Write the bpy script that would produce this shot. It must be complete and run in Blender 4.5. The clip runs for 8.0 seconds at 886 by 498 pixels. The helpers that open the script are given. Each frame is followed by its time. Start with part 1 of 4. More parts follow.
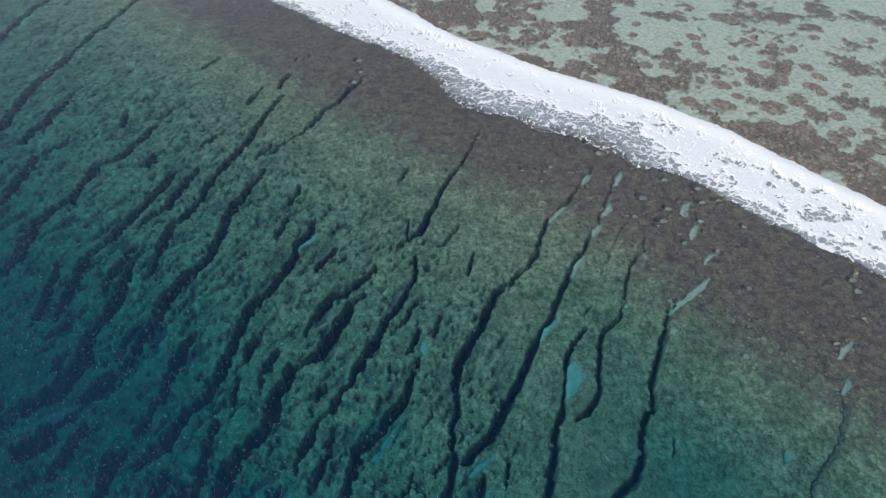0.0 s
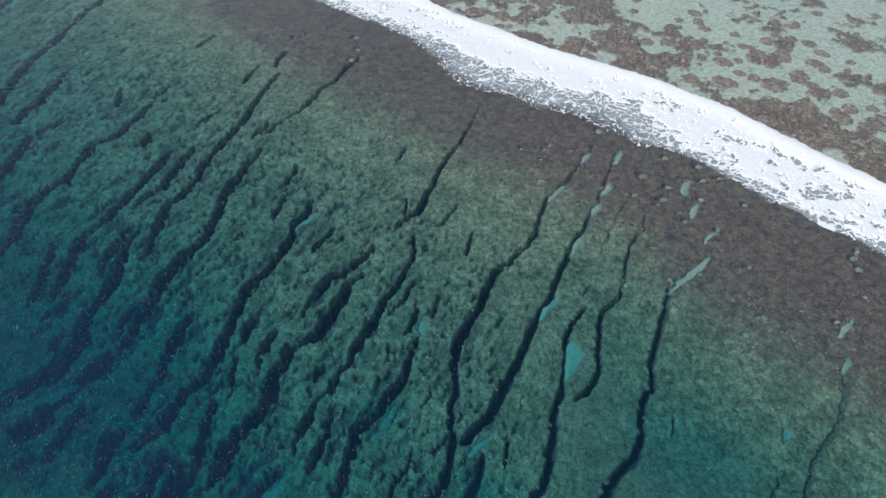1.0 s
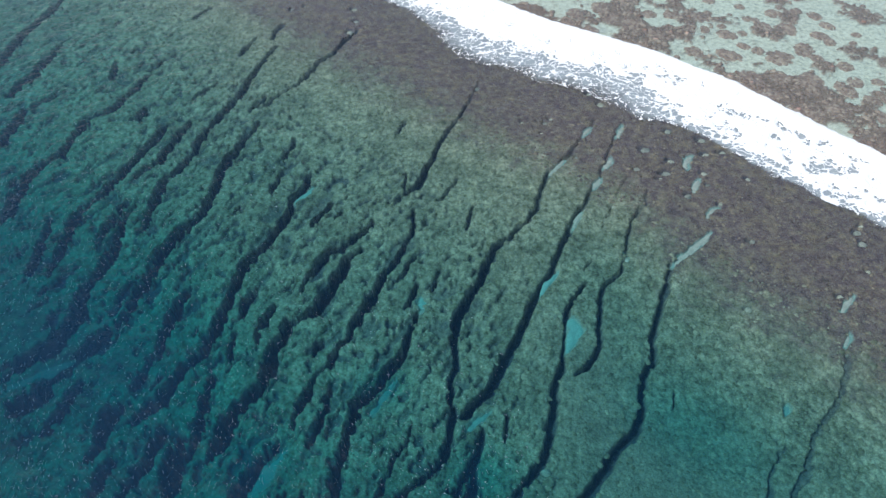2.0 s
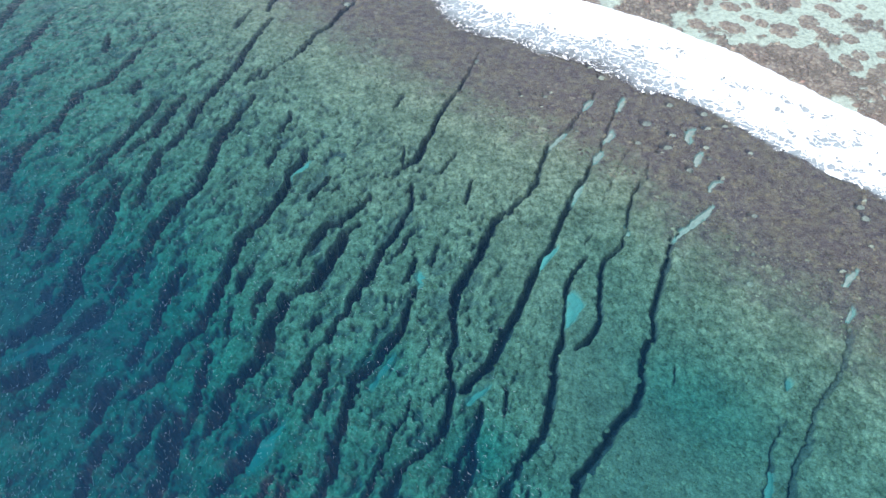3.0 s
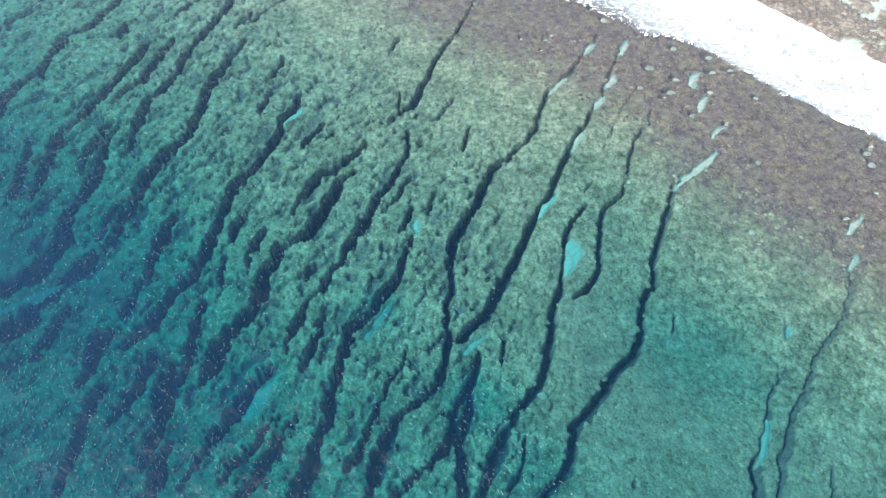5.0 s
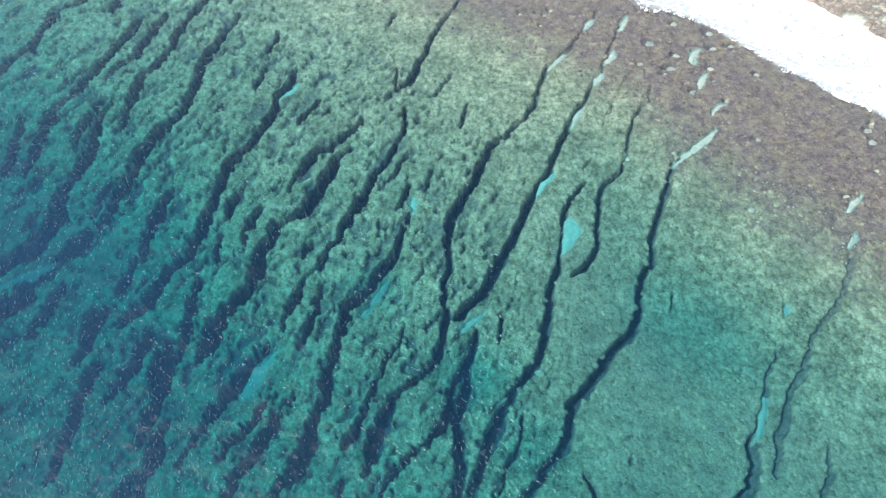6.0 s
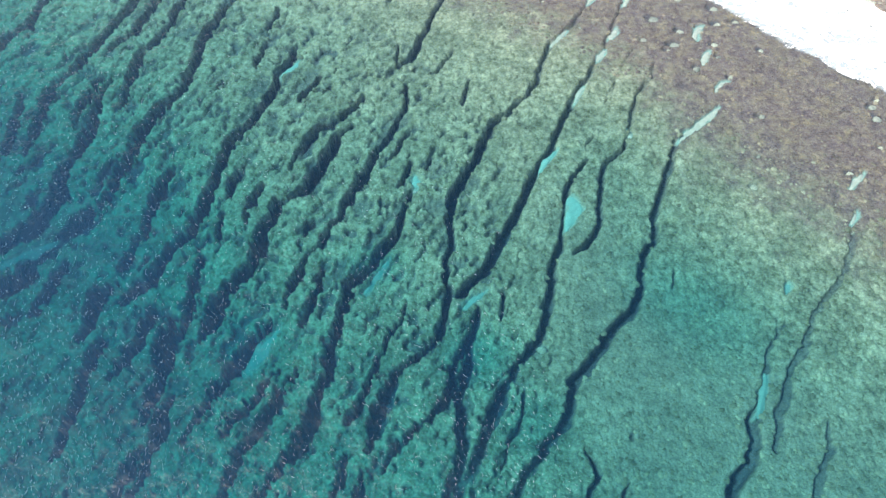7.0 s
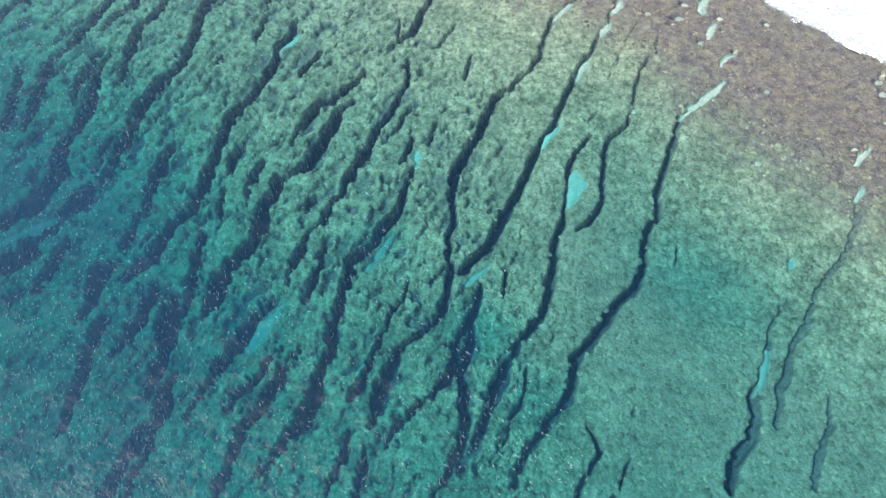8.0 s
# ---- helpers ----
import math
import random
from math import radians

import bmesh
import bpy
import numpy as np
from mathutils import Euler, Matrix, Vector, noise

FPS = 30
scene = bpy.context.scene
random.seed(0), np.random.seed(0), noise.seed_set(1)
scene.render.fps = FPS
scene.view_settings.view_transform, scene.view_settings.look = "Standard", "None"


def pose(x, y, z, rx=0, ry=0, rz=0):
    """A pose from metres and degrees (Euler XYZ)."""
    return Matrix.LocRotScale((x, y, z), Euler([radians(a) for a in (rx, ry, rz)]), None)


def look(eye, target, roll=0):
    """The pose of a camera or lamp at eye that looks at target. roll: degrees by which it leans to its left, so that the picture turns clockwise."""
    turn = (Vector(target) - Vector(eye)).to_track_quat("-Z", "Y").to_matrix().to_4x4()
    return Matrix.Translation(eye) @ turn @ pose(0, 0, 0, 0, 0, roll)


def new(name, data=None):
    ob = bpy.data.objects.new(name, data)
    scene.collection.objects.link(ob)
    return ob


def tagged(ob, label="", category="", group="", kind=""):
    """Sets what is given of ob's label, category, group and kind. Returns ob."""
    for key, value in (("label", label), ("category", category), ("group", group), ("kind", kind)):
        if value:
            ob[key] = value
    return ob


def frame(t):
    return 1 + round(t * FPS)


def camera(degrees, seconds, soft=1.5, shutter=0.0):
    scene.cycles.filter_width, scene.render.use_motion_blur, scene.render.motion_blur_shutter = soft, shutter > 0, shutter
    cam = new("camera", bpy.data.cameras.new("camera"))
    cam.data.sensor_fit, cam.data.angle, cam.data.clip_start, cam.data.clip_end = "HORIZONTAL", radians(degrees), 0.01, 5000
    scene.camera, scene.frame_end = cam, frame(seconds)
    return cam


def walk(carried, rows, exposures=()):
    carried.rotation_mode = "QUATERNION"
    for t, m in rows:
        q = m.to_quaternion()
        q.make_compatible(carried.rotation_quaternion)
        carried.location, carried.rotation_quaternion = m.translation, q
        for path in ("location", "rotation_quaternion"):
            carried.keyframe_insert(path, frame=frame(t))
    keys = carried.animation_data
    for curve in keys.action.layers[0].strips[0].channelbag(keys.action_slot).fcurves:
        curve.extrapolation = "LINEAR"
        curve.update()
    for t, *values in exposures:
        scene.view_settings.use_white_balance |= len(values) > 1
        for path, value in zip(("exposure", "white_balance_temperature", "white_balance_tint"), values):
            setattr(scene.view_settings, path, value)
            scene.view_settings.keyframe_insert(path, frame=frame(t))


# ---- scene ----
cam = camera(64.2, 8.0)
PATH = [
    (0, (-2.451, -1.083, 60.614), (-2.453, 0.439, 59.317), 0.7),
    (0.5, (-2.362, -0.833, 60.377), (-2.363, 0.674, 59.062), 0.7),
    (1, (-2.288, -0.636, 60.059), (-2.288, 0.85, 58.72), 0.6),
    (1.5, (-2.261, -0.483, 59.702), (-2.261, 0.981, 58.339), 0.6),
    (3, (-2.361, -0.041, 58.049), (-2.354, 1.361, 56.623), 0.8),
    (3.5, (-2.321, 0.117, 57.682), (-2.313, 1.495, 56.232), 0.8),
    (4, (-2.205, 0.317, 57.328), (-2.197, 1.671, 55.856), 0.7),
    (4.5, (-2.108, 0.514, 57.026), (-2.1, 1.841, 55.53), 0.7),
    (6, (-2.056, 0.827, 56.242), (-2.038, 2.084, 54.687), 1.1),
    (6.5, (-2.077, 0.795, 56.158), (-2.061, 2.031, 54.586), 1.0),
    (7, (-2.16, 0.693, 56.106), (-2.144, 1.904, 54.515), 1.0),
    (7.5, (-2.237, 0.739, 56.058), (-2.222, 1.919, 54.444), 1.0),
    (8, (-2.334, 0.848, 55.978), (-2.319, 2.005, 54.347), 1.0),
]
EXPOSURES = [(0.0, -0.70, 6300, 11), (1.5, -0.44, 6200, 10), (3.0, 0.32, 6150, 10), (4.5, 0.74, 6400, 10), (8.0, 0.95, 6950, 10)]
walk(cam, [(t, look(eye, target, roll)) for t, eye, target, roll in PATH], EXPOSURES)

# ---------------------------------------------------------------- light
SUN_AZ, SUN_EL = radians(-112), radians(50)          # from +y, to the right; up
sun_way = Vector((math.sin(SUN_AZ) * math.cos(SUN_EL), math.cos(SUN_AZ) * math.cos(SUN_EL), math.sin(SUN_EL)))
world = bpy.data.worlds.new("sky")
scene.world = world
world.use_nodes = True
wn = world.node_tree.nodes
sky = wn.new("ShaderNodeTexSky")
sky.sky_type, sky.sun_disc = "NISHITA", False
sky.sun_elevation, sky.sun_rotation = SUN_EL, SUN_AZ
sky.dust_density, sky.air_density = 1.0, 1.4
wn["Background"].inputs["Strength"].default_value = 0.15
world.node_tree.links.new(sky.outputs[0], wn["Background"].inputs["Color"])
sun = new("sun", bpy.data.lights.new("sun", "SUN"))
sun.data.energy, sun.data.angle, sun.data.color = 3.7, radians(1.0), (1.0, 0.96, 0.90)
sun.matrix_world = look(sun_way * 200, (0, 0, 0))

# ---------------------------------------------------------------- noise over arrays
def hashed(ix, iy, seed):
    n = (ix.astype(np.int64) * 374761393 + iy.astype(np.int64) * 668265263 + seed * 144269504) & 0x7FFFFFFF
    n = ((n ^ (n >> 13)) * 1274126177) & 0x7FFFFFFF
    return ((n ^ (n >> 16)) & 0xFFFF) / 65535.0


def vnoise(x, y, seed=0):
    ix, iy = np.floor(x), np.floor(y)
    fx, fy = x - ix, y - iy
    fx, fy = fx * fx * (3 - 2 * fx), fy * fy * (3 - 2 * fy)
    a, b = hashed(ix, iy, seed), hashed(ix + 1, iy, seed)
    c, d = hashed(ix, iy + 1, seed), hashed(ix + 1, iy + 1, seed)
    return (a + (b - a) * fx) * (1 - fy) + (c + (d - c) * fx) * fy


def fbm(x, y, seed=0, octaves=4):
    """0 to 1, about 0.5."""
    total, size, gain = 0.0, 0.0, 1.0
    for k in range(octaves):
        total = total + gain * vnoise(x * 2.03**k + 17.3 * k, y * 2.03**k - 9.1 * k, seed + k)
        size += gain
        gain *= 0.5
    return total / size


def cells(x, y, seed=0):
    """Distances to the nearest and the second nearest of scattered points."""
    ix, iy = np.floor(x), np.floor(y)
    first, second = np.full(x.shape, 9.0), np.full(x.shape, 9.0)
    for dx in (-1, 0, 1):
        for dy in (-1, 0, 1):
            cx, cy = ix + dx, iy + dy
            d = np.hypot(cx + hashed(cx, cy, seed) - x, cy + hashed(cx, cy, seed + 50) - y)
            second = np.minimum(second, np.maximum(first, d))
            first = np.minimum(first, d)
    return first, second


def step(a, b, v):
    t = np.clip((v - a) / (b - a), 0, 1)
    return t * t * (3 - 2 * t)


# ---------------------------------------------------------------- the reef's plan
EDGE = (-37.0, 155.5)                     # a point on the seaward edge of the surf
ALONG, SEAWARD = (0.7168, -0.6972), (-0.6972, -0.7168)


def along(x, y):
    return (x - EDGE[0]) * ALONG[0] + (y - EDGE[1]) * ALONG[1]


def seaward(x, y):
    return (x - EDGE[0]) * SEAWARD[0] + (y - EDGE[1]) * SEAWARD[1]


# shallow hollows in the reef: x, y, radius, depth
HOLLOWS = [(20.5, 38.0, 4.0, 0.35), (25.0, 34.5, 5.0, 0.35), (-19.6, 31.9, 3.6, 0.8), (1.5, 31.3, 3.0, 0.9), (-42.6, 47.9, 8.0, 0.6), (-33.0, 44.0, 8.0, 0.6), (-8.1, 41.3, 2.6, 0.6), (6.0, 25.0, 3.0, 0.5)]


def water_depth(x, y):
    s = seaward(x, y)
    d = 0.45 + 2.3 * (1 - np.exp(-((np.maximum(0, s - 13) / 55.0) ** 1.4))) + 1.5 * step(56, 100, s) * step(95, 60, y) + 0.3 * step(45, 75, s) * step(12, 30, x) + 0.4 * np.exp(-(((s - 40) / 14) ** 2)) * step(6, 20, x)
    d = d + 0.9 * np.exp(-(((s - 82) / 13) ** 2)) * step(-14, -30, x)
    for hx, hy, radius, more in HOLLOWS:
        d = d + more * np.exp(-((x - hx) ** 2 + (y - hy) ** 2) / radius**2)
    return d


GROOVES, POCKETS = [], []


def groove(line):
    """A surge channel: its centre line and its width on the way."""
    GROOVES.append(line)


def sand_pocket(line):
    """A pocket of sand in a channel: its centre line and its width on the way."""
    POCKETS.append(line)


BOULDERS, HEADS = [], []


def boulders(rows):
    """Boulders in potholes: x, y, width, length."""
    BOULDERS.extend(rows)


def coral_heads(rows):
    """Coral heads of the lagoon: x, y, width, length."""
    HEADS.extend(rows)


groove([(25.7, 60.2, 0.98), (24.1, 56.6, 1.08), (22.8, 53.3, 1.11), (21.1, 49.7, 1.14), (20.6, 46.7, 0.99), (18.9, 43.8, 1.2), (18.2, 40.3, 1.17), (16.7, 37.4, 1.25), (14.4, 34.9, 1.22), (12.2, 32, 1.29), (10.1, 29.5, 1.26), (9.2, 26.3, 1.34), (7.3, 23.8, 1.22), (5.5, 21.4, 1.1), (4.3, 18.6, 0.99)])
groove([(25.4, 73.8, 0.54), (24.2, 71, 0.68), (22.2, 67.9, 0.66), (21.1, 64.5, 0.71), (20.3, 61.2, 0.76), (19.1, 58.9, 0.74), (16.7, 56.7, 0.86), (15.6, 53, 0.83), (15, 48.2, 0.86), (13.3, 45.3, 0.95), (12, 44.1, 0.59)])
groove([(15, 57.2, 0.53), (13.1, 55.1, 0.77), (11.9, 52.6, 0.88), (11.2, 48.6, 0.85), (10.7, 45.3, 0.95), (9.9, 43.2, 1.05), (9.1, 39.1, 1.13), (7.8, 34.7, 1.2), (5.7, 32, 1.28), (4, 29.5, 1.36), (3.1, 27.4, 1.34), (1.8, 23.8, 1.21), (0.7, 21, 0.99)])
groove([(18.8, 75.5, 0.69), (16.9, 72.2, 0.9), (14.2, 67, 1), (12.9, 64.1, 0.97), (11.5, 60.3, 1.07), (8.8, 55.5, 1.16), (7.3, 51.8, 1.24), (5.5, 47.6, 1.32), (3.3, 43.2, 1.27), (1.5, 40.8, 1.13), (0.1, 39.2, 1.45)])
groove([(23.9, 88.3, 0.54), (21.4, 82.5, 0.6), (19.2, 76.1, 0.73)])
groove([(20.6, 90.5, 0.54), (18.8, 87, 0.61), (16, 82.4, 0.84), (12.6, 77.8, 0.97)])
groove([(12.5, 77.8, 1.01), (10.9, 73.9, 0.9), (10, 70.1, 0.87), (8.4, 67.6, 0.71), (6.6, 65.6, 0.98), (4.4, 63.2, 1.36), (3, 60, 1.46), (2.2, 56.9, 1.16), (0.3, 53.9, 1.38), (-0.8, 51.5, 1.23), (-0.9, 48.4, 0.96), (-0.7, 45.4, 0.82), (-1.4, 43.2, 0.81), (-1.3, 40.5, 0.79), (-0.9, 38.5, 1.11)])
groove([(7.6, 68.3, 0.36), (6.4, 67.9, 0.28)])
groove([(-0.9, 38.8, 1.22), (-1.3, 36.6, 0.98), (-1.9, 34.5, 0.86), (-4, 32.4, 0.74), (-5.8, 30.5, 0.74), (-6.7, 27.5, 0.83), (-7.2, 25.2, 0.66)])
groove([(1.8, 37.5, 0.77), (1.3, 34.7, 1.08), (0.7, 31.8, 1.37), (-0.1, 29, 1.45), (0.1, 26.4, 1.23), (0.1, 23.4, 1.11), (-0.2, 19.6, 1.09)])
groove([(4.4, 39.5, 0.62), (4.1, 37.2, 0.55), (3.7, 36.1, 0.33)])
groove([(41.3, 46.5, 0.72), (39.7, 43.6, 0.8), (38, 40.9, 0.87), (35.2, 38.2, 0.84), (33.7, 36, 0.73), (32.1, 33.3, 0.9), (30.3, 31, 0.87), (29.3, 28.8, 1.03), (28.1, 26.2, 1.01), (26.9, 23.6, 0.66)])
groove([(30.9, 35.8, 0.36), (28.8, 32.8, 0.52), (27.7, 29.9, 0.95), (26.5, 27.2, 1.26), (25.7, 25.9, 1.48), (25.4, 24.1, 1.3), (24.2, 22.2, 1.46), (22.8, 20.8, 1.59), (22, 18.5, 1.72)])
groove([(32.2, 25.9, 0.43), (31.7, 24.1, 0.68), (30.7, 22.2, 0.84), (29.5, 20.7, 0.99), (28.5, 18.5, 0.98)])
groove([(21.7, 42.4, 0.3), (21.3, 40.7, 0.36), (21.1, 40.1, 0.24)])
groove([(-2.7, 84.1, 0.73), (-3.8, 80.4, 0.87), (-5.2, 76.3, 0.91), (-5.9, 74.3, 1.05), (-8, 72.3, 0.66), (-9.4, 71.2, 0.37)])
groove([(-7.4, 77.8, 0.39), (-7.5, 74.1, 0.45)])
groove([(-0.1, 76.5, 0.53), (-1.6, 74.1, 0.52), (-3.1, 71.6, 0.44)])
groove([(2, 70.8, 0.44), (1.2, 68.2, 0.5), (0.7, 65.9, 0.28)])
groove([(-6, 69.8, 0.58), (-6.1, 65.8, 0.56), (-7.6, 62, 0.81), (-9.3, 58.3, 1.05), (-10.4, 54.9, 1.02), (-11.7, 51.6, 1.12), (-12.7, 48.9, 0.98), (-13.7, 46.6, 0.6), (-14.7, 44.5, 0.35)])
groove([(-5.6, 61.2, 0.6), (-6.8, 58.7, 0.59), (-7.7, 57.3, 0.39)])
groove([(-2.9, 57.6, 0.52), (-3.4, 55.9, 0.51)])
groove([(-5.2, 57.1, 0.52), (-5.6, 54.8, 0.76), (-6.4, 53, 0.44)])
groove([(-4.9, 52.3, 0.62), (-5.8, 49.2, 0.85), (-6.6, 46.2, 1.18), (-8, 44.4, 1.28), (-9.3, 42.6, 1.15), (-10.9, 40.3, 1.36), (-11.4, 36.8, 1.11), (-11.9, 33.2, 1.08), (-12.2, 30.9, 0.85), (-12.8, 28.7, 0.85), (-13.6, 26.1, 0.84), (-14.3, 23.6, 0.72)])
groove([(-4.9, 37.9, 0.33), (-6.2, 34.8, 0.49), (-7.4, 32.5, 0.59), (-8.3, 29.7, 0.74), (-8.9, 27.8, 0.73), (-9.9, 26.1, 0.62)])
groove([(-18.1, 118.7, 0.76), (-19.4, 115.5, 0.96), (-21.4, 110.4, 0.83), (-23.5, 107.6, 0.91), (-24.8, 103, 0.79), (-26.6, 99.5, 0.58), (-28.5, 97, 0.48), (-31.1, 93.8, 0.47)])
groove([(-46.4, 127.5, 0.84), (-48.8, 122.9, 0.59)])
groove([(-8.2, 90, 0.62), (-9.1, 87.3, 0.43)])
groove([(3.4, 101.5, 0.48), (1.8, 95.6, 0.64), (-0.9, 89.3, 0.7), (-3, 83.2, 0.75)])
groove([(23, 76.8, 0.33), (20.3, 71.1, 0.31), (18, 66.5, 0.3)])
groove([(16, 60.9, 0.5), (14.9, 59.2, 0.42)])
groove([(-30.3, 90, 0.73), (-31.6, 86.3, 0.89), (-32, 83.3, 1.04), (-33, 80.6, 1.2), (-33, 79.9, 0.99), (-33.3, 77.5, 1.14), (-33.4, 74.6, 1.28), (-33.8, 71.7, 1.41), (-33.9, 69.5, 1.39), (-34.8, 67.4, 1.52), (-36, 66, 1.36), (-36.6, 64.3, 1.5), (-37.6, 62, 1.48), (-37.7, 58.9, 1.29), (-38.3, 57.3, 1.28), (-38.7, 55.8, 1.12), (-39, 53.5, 0.83), (-39.9, 52.3, 0.83), (-41.2, 51.3, 1.38), (-41.9, 50.1, 1.65), (-42.5, 48.8, 1.5), (-43.3, 47.5, 1.36), (-43.9, 46.3, 1.36), (-44.8, 45, 1.22), (-45.8, 43.6, 1.21), (-47.4, 41.8, 1.21)])
groove([(-45.1, 58.8, 1.03), (-45.5, 57, 1.37), (-45.2, 54.5, 1.51), (-44.9, 54.4, 1.66), (-45.5, 52.5, 1.97), (-46.1, 50.7, 1.94), (-46.8, 49.1, 1.93), (-47.9, 48.2, 1.45), (-49.3, 46.9, 1.45)])
groove([(-41.5, 44.7, 0.91), (-41.7, 42.5, 1.21), (-42.3, 40.5, 1.05), (-42.6, 38.5, 0.89)])
groove([(-44.7, 43.8, 1.08), (-45.6, 42.4, 1.38), (-47.1, 40.8, 1.23)])
groove([(-32.1, 56.9, 0.63), (-32.8, 55.4, 1.41), (-33.2, 53.5, 1.39), (-33.4, 51.5, 1.22), (-33.7, 49.5, 1.06), (-33.9, 48, 0.9), (-34.5, 46.7, 0.89), (-35, 45.2, 0.89), (-35.3, 44.1, 0.66)])
groove([(-20.9, 78, 0.72), (-21, 75, 1.07), (-22.3, 72.7, 1.14), (-22.5, 69.6, 1.29), (-23.1, 67, 1.35), (-24.1, 64.9, 1.32), (-24.5, 63.1, 1.47), (-25.3, 61.8, 1.46), (-26.3, 60.4, 1.45), (-26.7, 58.5, 1.44), (-26.9, 56.9, 1.39), (-27.2, 54.8, 1.37), (-27.5, 52.7, 1.51), (-27.8, 51.1, 1.63), (-28.3, 49.5, 1.47), (-28.4, 48.2, 1.46), (-29.2, 47, 1.31), (-30.2, 46, 1.16), (-30.8, 44.7, 1.44), (-31.6, 43.2, 1.58), (-32.1, 41.8, 1.41), (-33.2, 40.5, 0.99), (-34.2, 39.5, 0.78)])
groove([(-24.8, 56, 0.61), (-25, 54.3, 0.91), (-25.2, 52.7, 0.6)])
groove([(-21.8, 52.6, 0.59), (-22.2, 51.3, 1.31), (-22.6, 49.7, 0.72)])
groove([(-25.6, 50.3, 0.59), (-25.3, 48.4, 0.79), (-25.4, 46.7, 0.49)])
groove([(-12.2, 62.7, 0.63), (-13.9, 61, 1.17), (-13.8, 60.3, 1.38), (-14.6, 58.5, 1.52), (-15.4, 56.4, 1.64), (-16.1, 54.3, 1.47), (-16.8, 52.6, 1.16), (-18, 51.8, 1.01), (-19.1, 51.1, 1.3), (-19.8, 49.5, 1.43), (-20.5, 48, 1.41), (-20.7, 46.2, 1.53), (-20.9, 44.6, 1.52), (-21.2, 43.2, 1.37), (-22.2, 41.8, 1.36), (-23.1, 40.8, 1.48), (-23.7, 39.5, 1.61), (-24, 37.8, 1.72), (-24.2, 36.4, 1.58), (-24.6, 35.3, 0.92)])
groove([(-11.3, 67.7, 0.57), (-12, 65.9, 0.82), (-13.3, 64.5, 0.8), (-14.7, 63.2, 0.95), (-16.2, 61.9, 0.95), (-17, 60.8, 0.94), (-17.6, 59.1, 0.7), (-18.3, 57.6, 0.54), (-18.7, 55.8, 0.38)])
groove([(-16.8, 71.9, 0.67), (-17.5, 70.1, 0.89), (-18.3, 68.6, 1.02), (-18.7, 67.2, 0.58)])
groove([(-15.3, 69.9, 0.37), (-16.1, 68.1, 0.51)])
groove([(-26.8, 45, 0.56), (-26.9, 42.9, 0.84), (-26.8, 40.8, 0.97), (-27, 38.8, 1.22), (-27, 36.9, 1.21), (-27.4, 35.3, 0.79)])
groove([(-30.4, 39.1, 0.69), (-30.8, 37.5, 1.23), (-30.9, 35.9, 1.22), (-31.4, 34.2, 1.21), (-32.1, 32.8, 1.07), (-32.8, 31.6, 0.67)])
groove([(-35.8, 41.8, 0.86), (-36.6, 40.8, 1.74), (-36.7, 39.1, 1.43), (-36.7, 37.3, 1.28), (-37.3, 35.6, 0.7)])
groove([(-34.7, 35, 1.1), (-35.2, 33.8, 1.09), (-35.2, 32, 0.82), (-35.4, 30.3, 0.8), (-35.3, 28.6, 1.07), (-35.5, 26.7, 1.06), (-35.6, 25.1, 0.92), (-35.9, 23.8, 0.66)])
groove([(-28.4, 37.8, 0.68), (-28.6, 35.9, 1.33), (-28.2, 34.1, 1.71), (-27.9, 32.3, 1.44), (-28, 30.8, 1.03), (-28.4, 29.1, 1.15), (-28.7, 27.8, 0.95), (-28.8, 26.4, 0.51)])
groove([(-26.5, 29.4, 0.51), (-27, 28, 1.01), (-26.9, 26.4, 1), (-27.1, 24.6, 0.87), (-27.2, 23.1, 0.86), (-27.6, 21.6, 0.74), (-27.8, 19.7, 0.61), (-28.1, 18.2, 0.43)])
groove([(-28.2, 24.1, 0.62), (-28.8, 22.6, 1), (-29.2, 21.1, 0.99), (-29.5, 19.7, 1.1), (-30.1, 18.5, 0.99), (-30.6, 17.2, 0.74)])
groove([(-18.3, 36.6, 0.57), (-19, 35.6, 0.9), (-19.6, 34.7, 1.28), (-20.5, 33.5, 1.39), (-21.2, 32, 1.39), (-21.9, 30.8, 1.25), (-22.7, 29.4, 1.13), (-23.4, 28, 0.8), (-23.9, 26.7, 0.55), (-24.6, 25, 0.49)])
groove([(-16.7, 31.5, 0.62), (-17.7, 30.6, 0.99), (-18.5, 29.1, 0.86), (-19.6, 28, 0.74), (-20.4, 26.7, 0.72), (-20.9, 25.4, 0.48)])
groove([(-15.1, 31.2, 0.55), (-15.4, 30.4, 0.74), (-15.9, 29.4, 0.48)])
groove([(-16.4, 29.3, 0.74), (-16.8, 27.8, 1.21), (-17.6, 26.4, 1.2), (-18.2, 25.1, 1.08), (-19, 24.1, 0.84), (-19.7, 22.8, 0.83), (-19.8, 21.6, 0.83), (-20.2, 20.2, 0.83), (-20.6, 18.6, 0.7), (-21, 17.2, 0.47)])
groove([(-15.5, 43.6, 0.54), (-16, 42.5, 1.07), (-16.4, 40.8, 1.18), (-16.8, 39.5, 0.78), (-17, 38.3, 0.46)])
groove([(-13.9, 42.5, 0.6), (-13.9, 41.5, 0.85), (-14.2, 39.8, 0.78), (-14.4, 38.1, 0.9), (-14.8, 36.9, 0.77), (-15.4, 35.8, 0.51)])
groove([(-13.1, 49.1, 0.3), (-13.6, 47.2, 0.54), (-14.3, 45.7, 0.47)])
groove([(-15.2, 48.7, 0.56), (-15.8, 47.7, 0.84), (-16.1, 46.7, 0.48)])
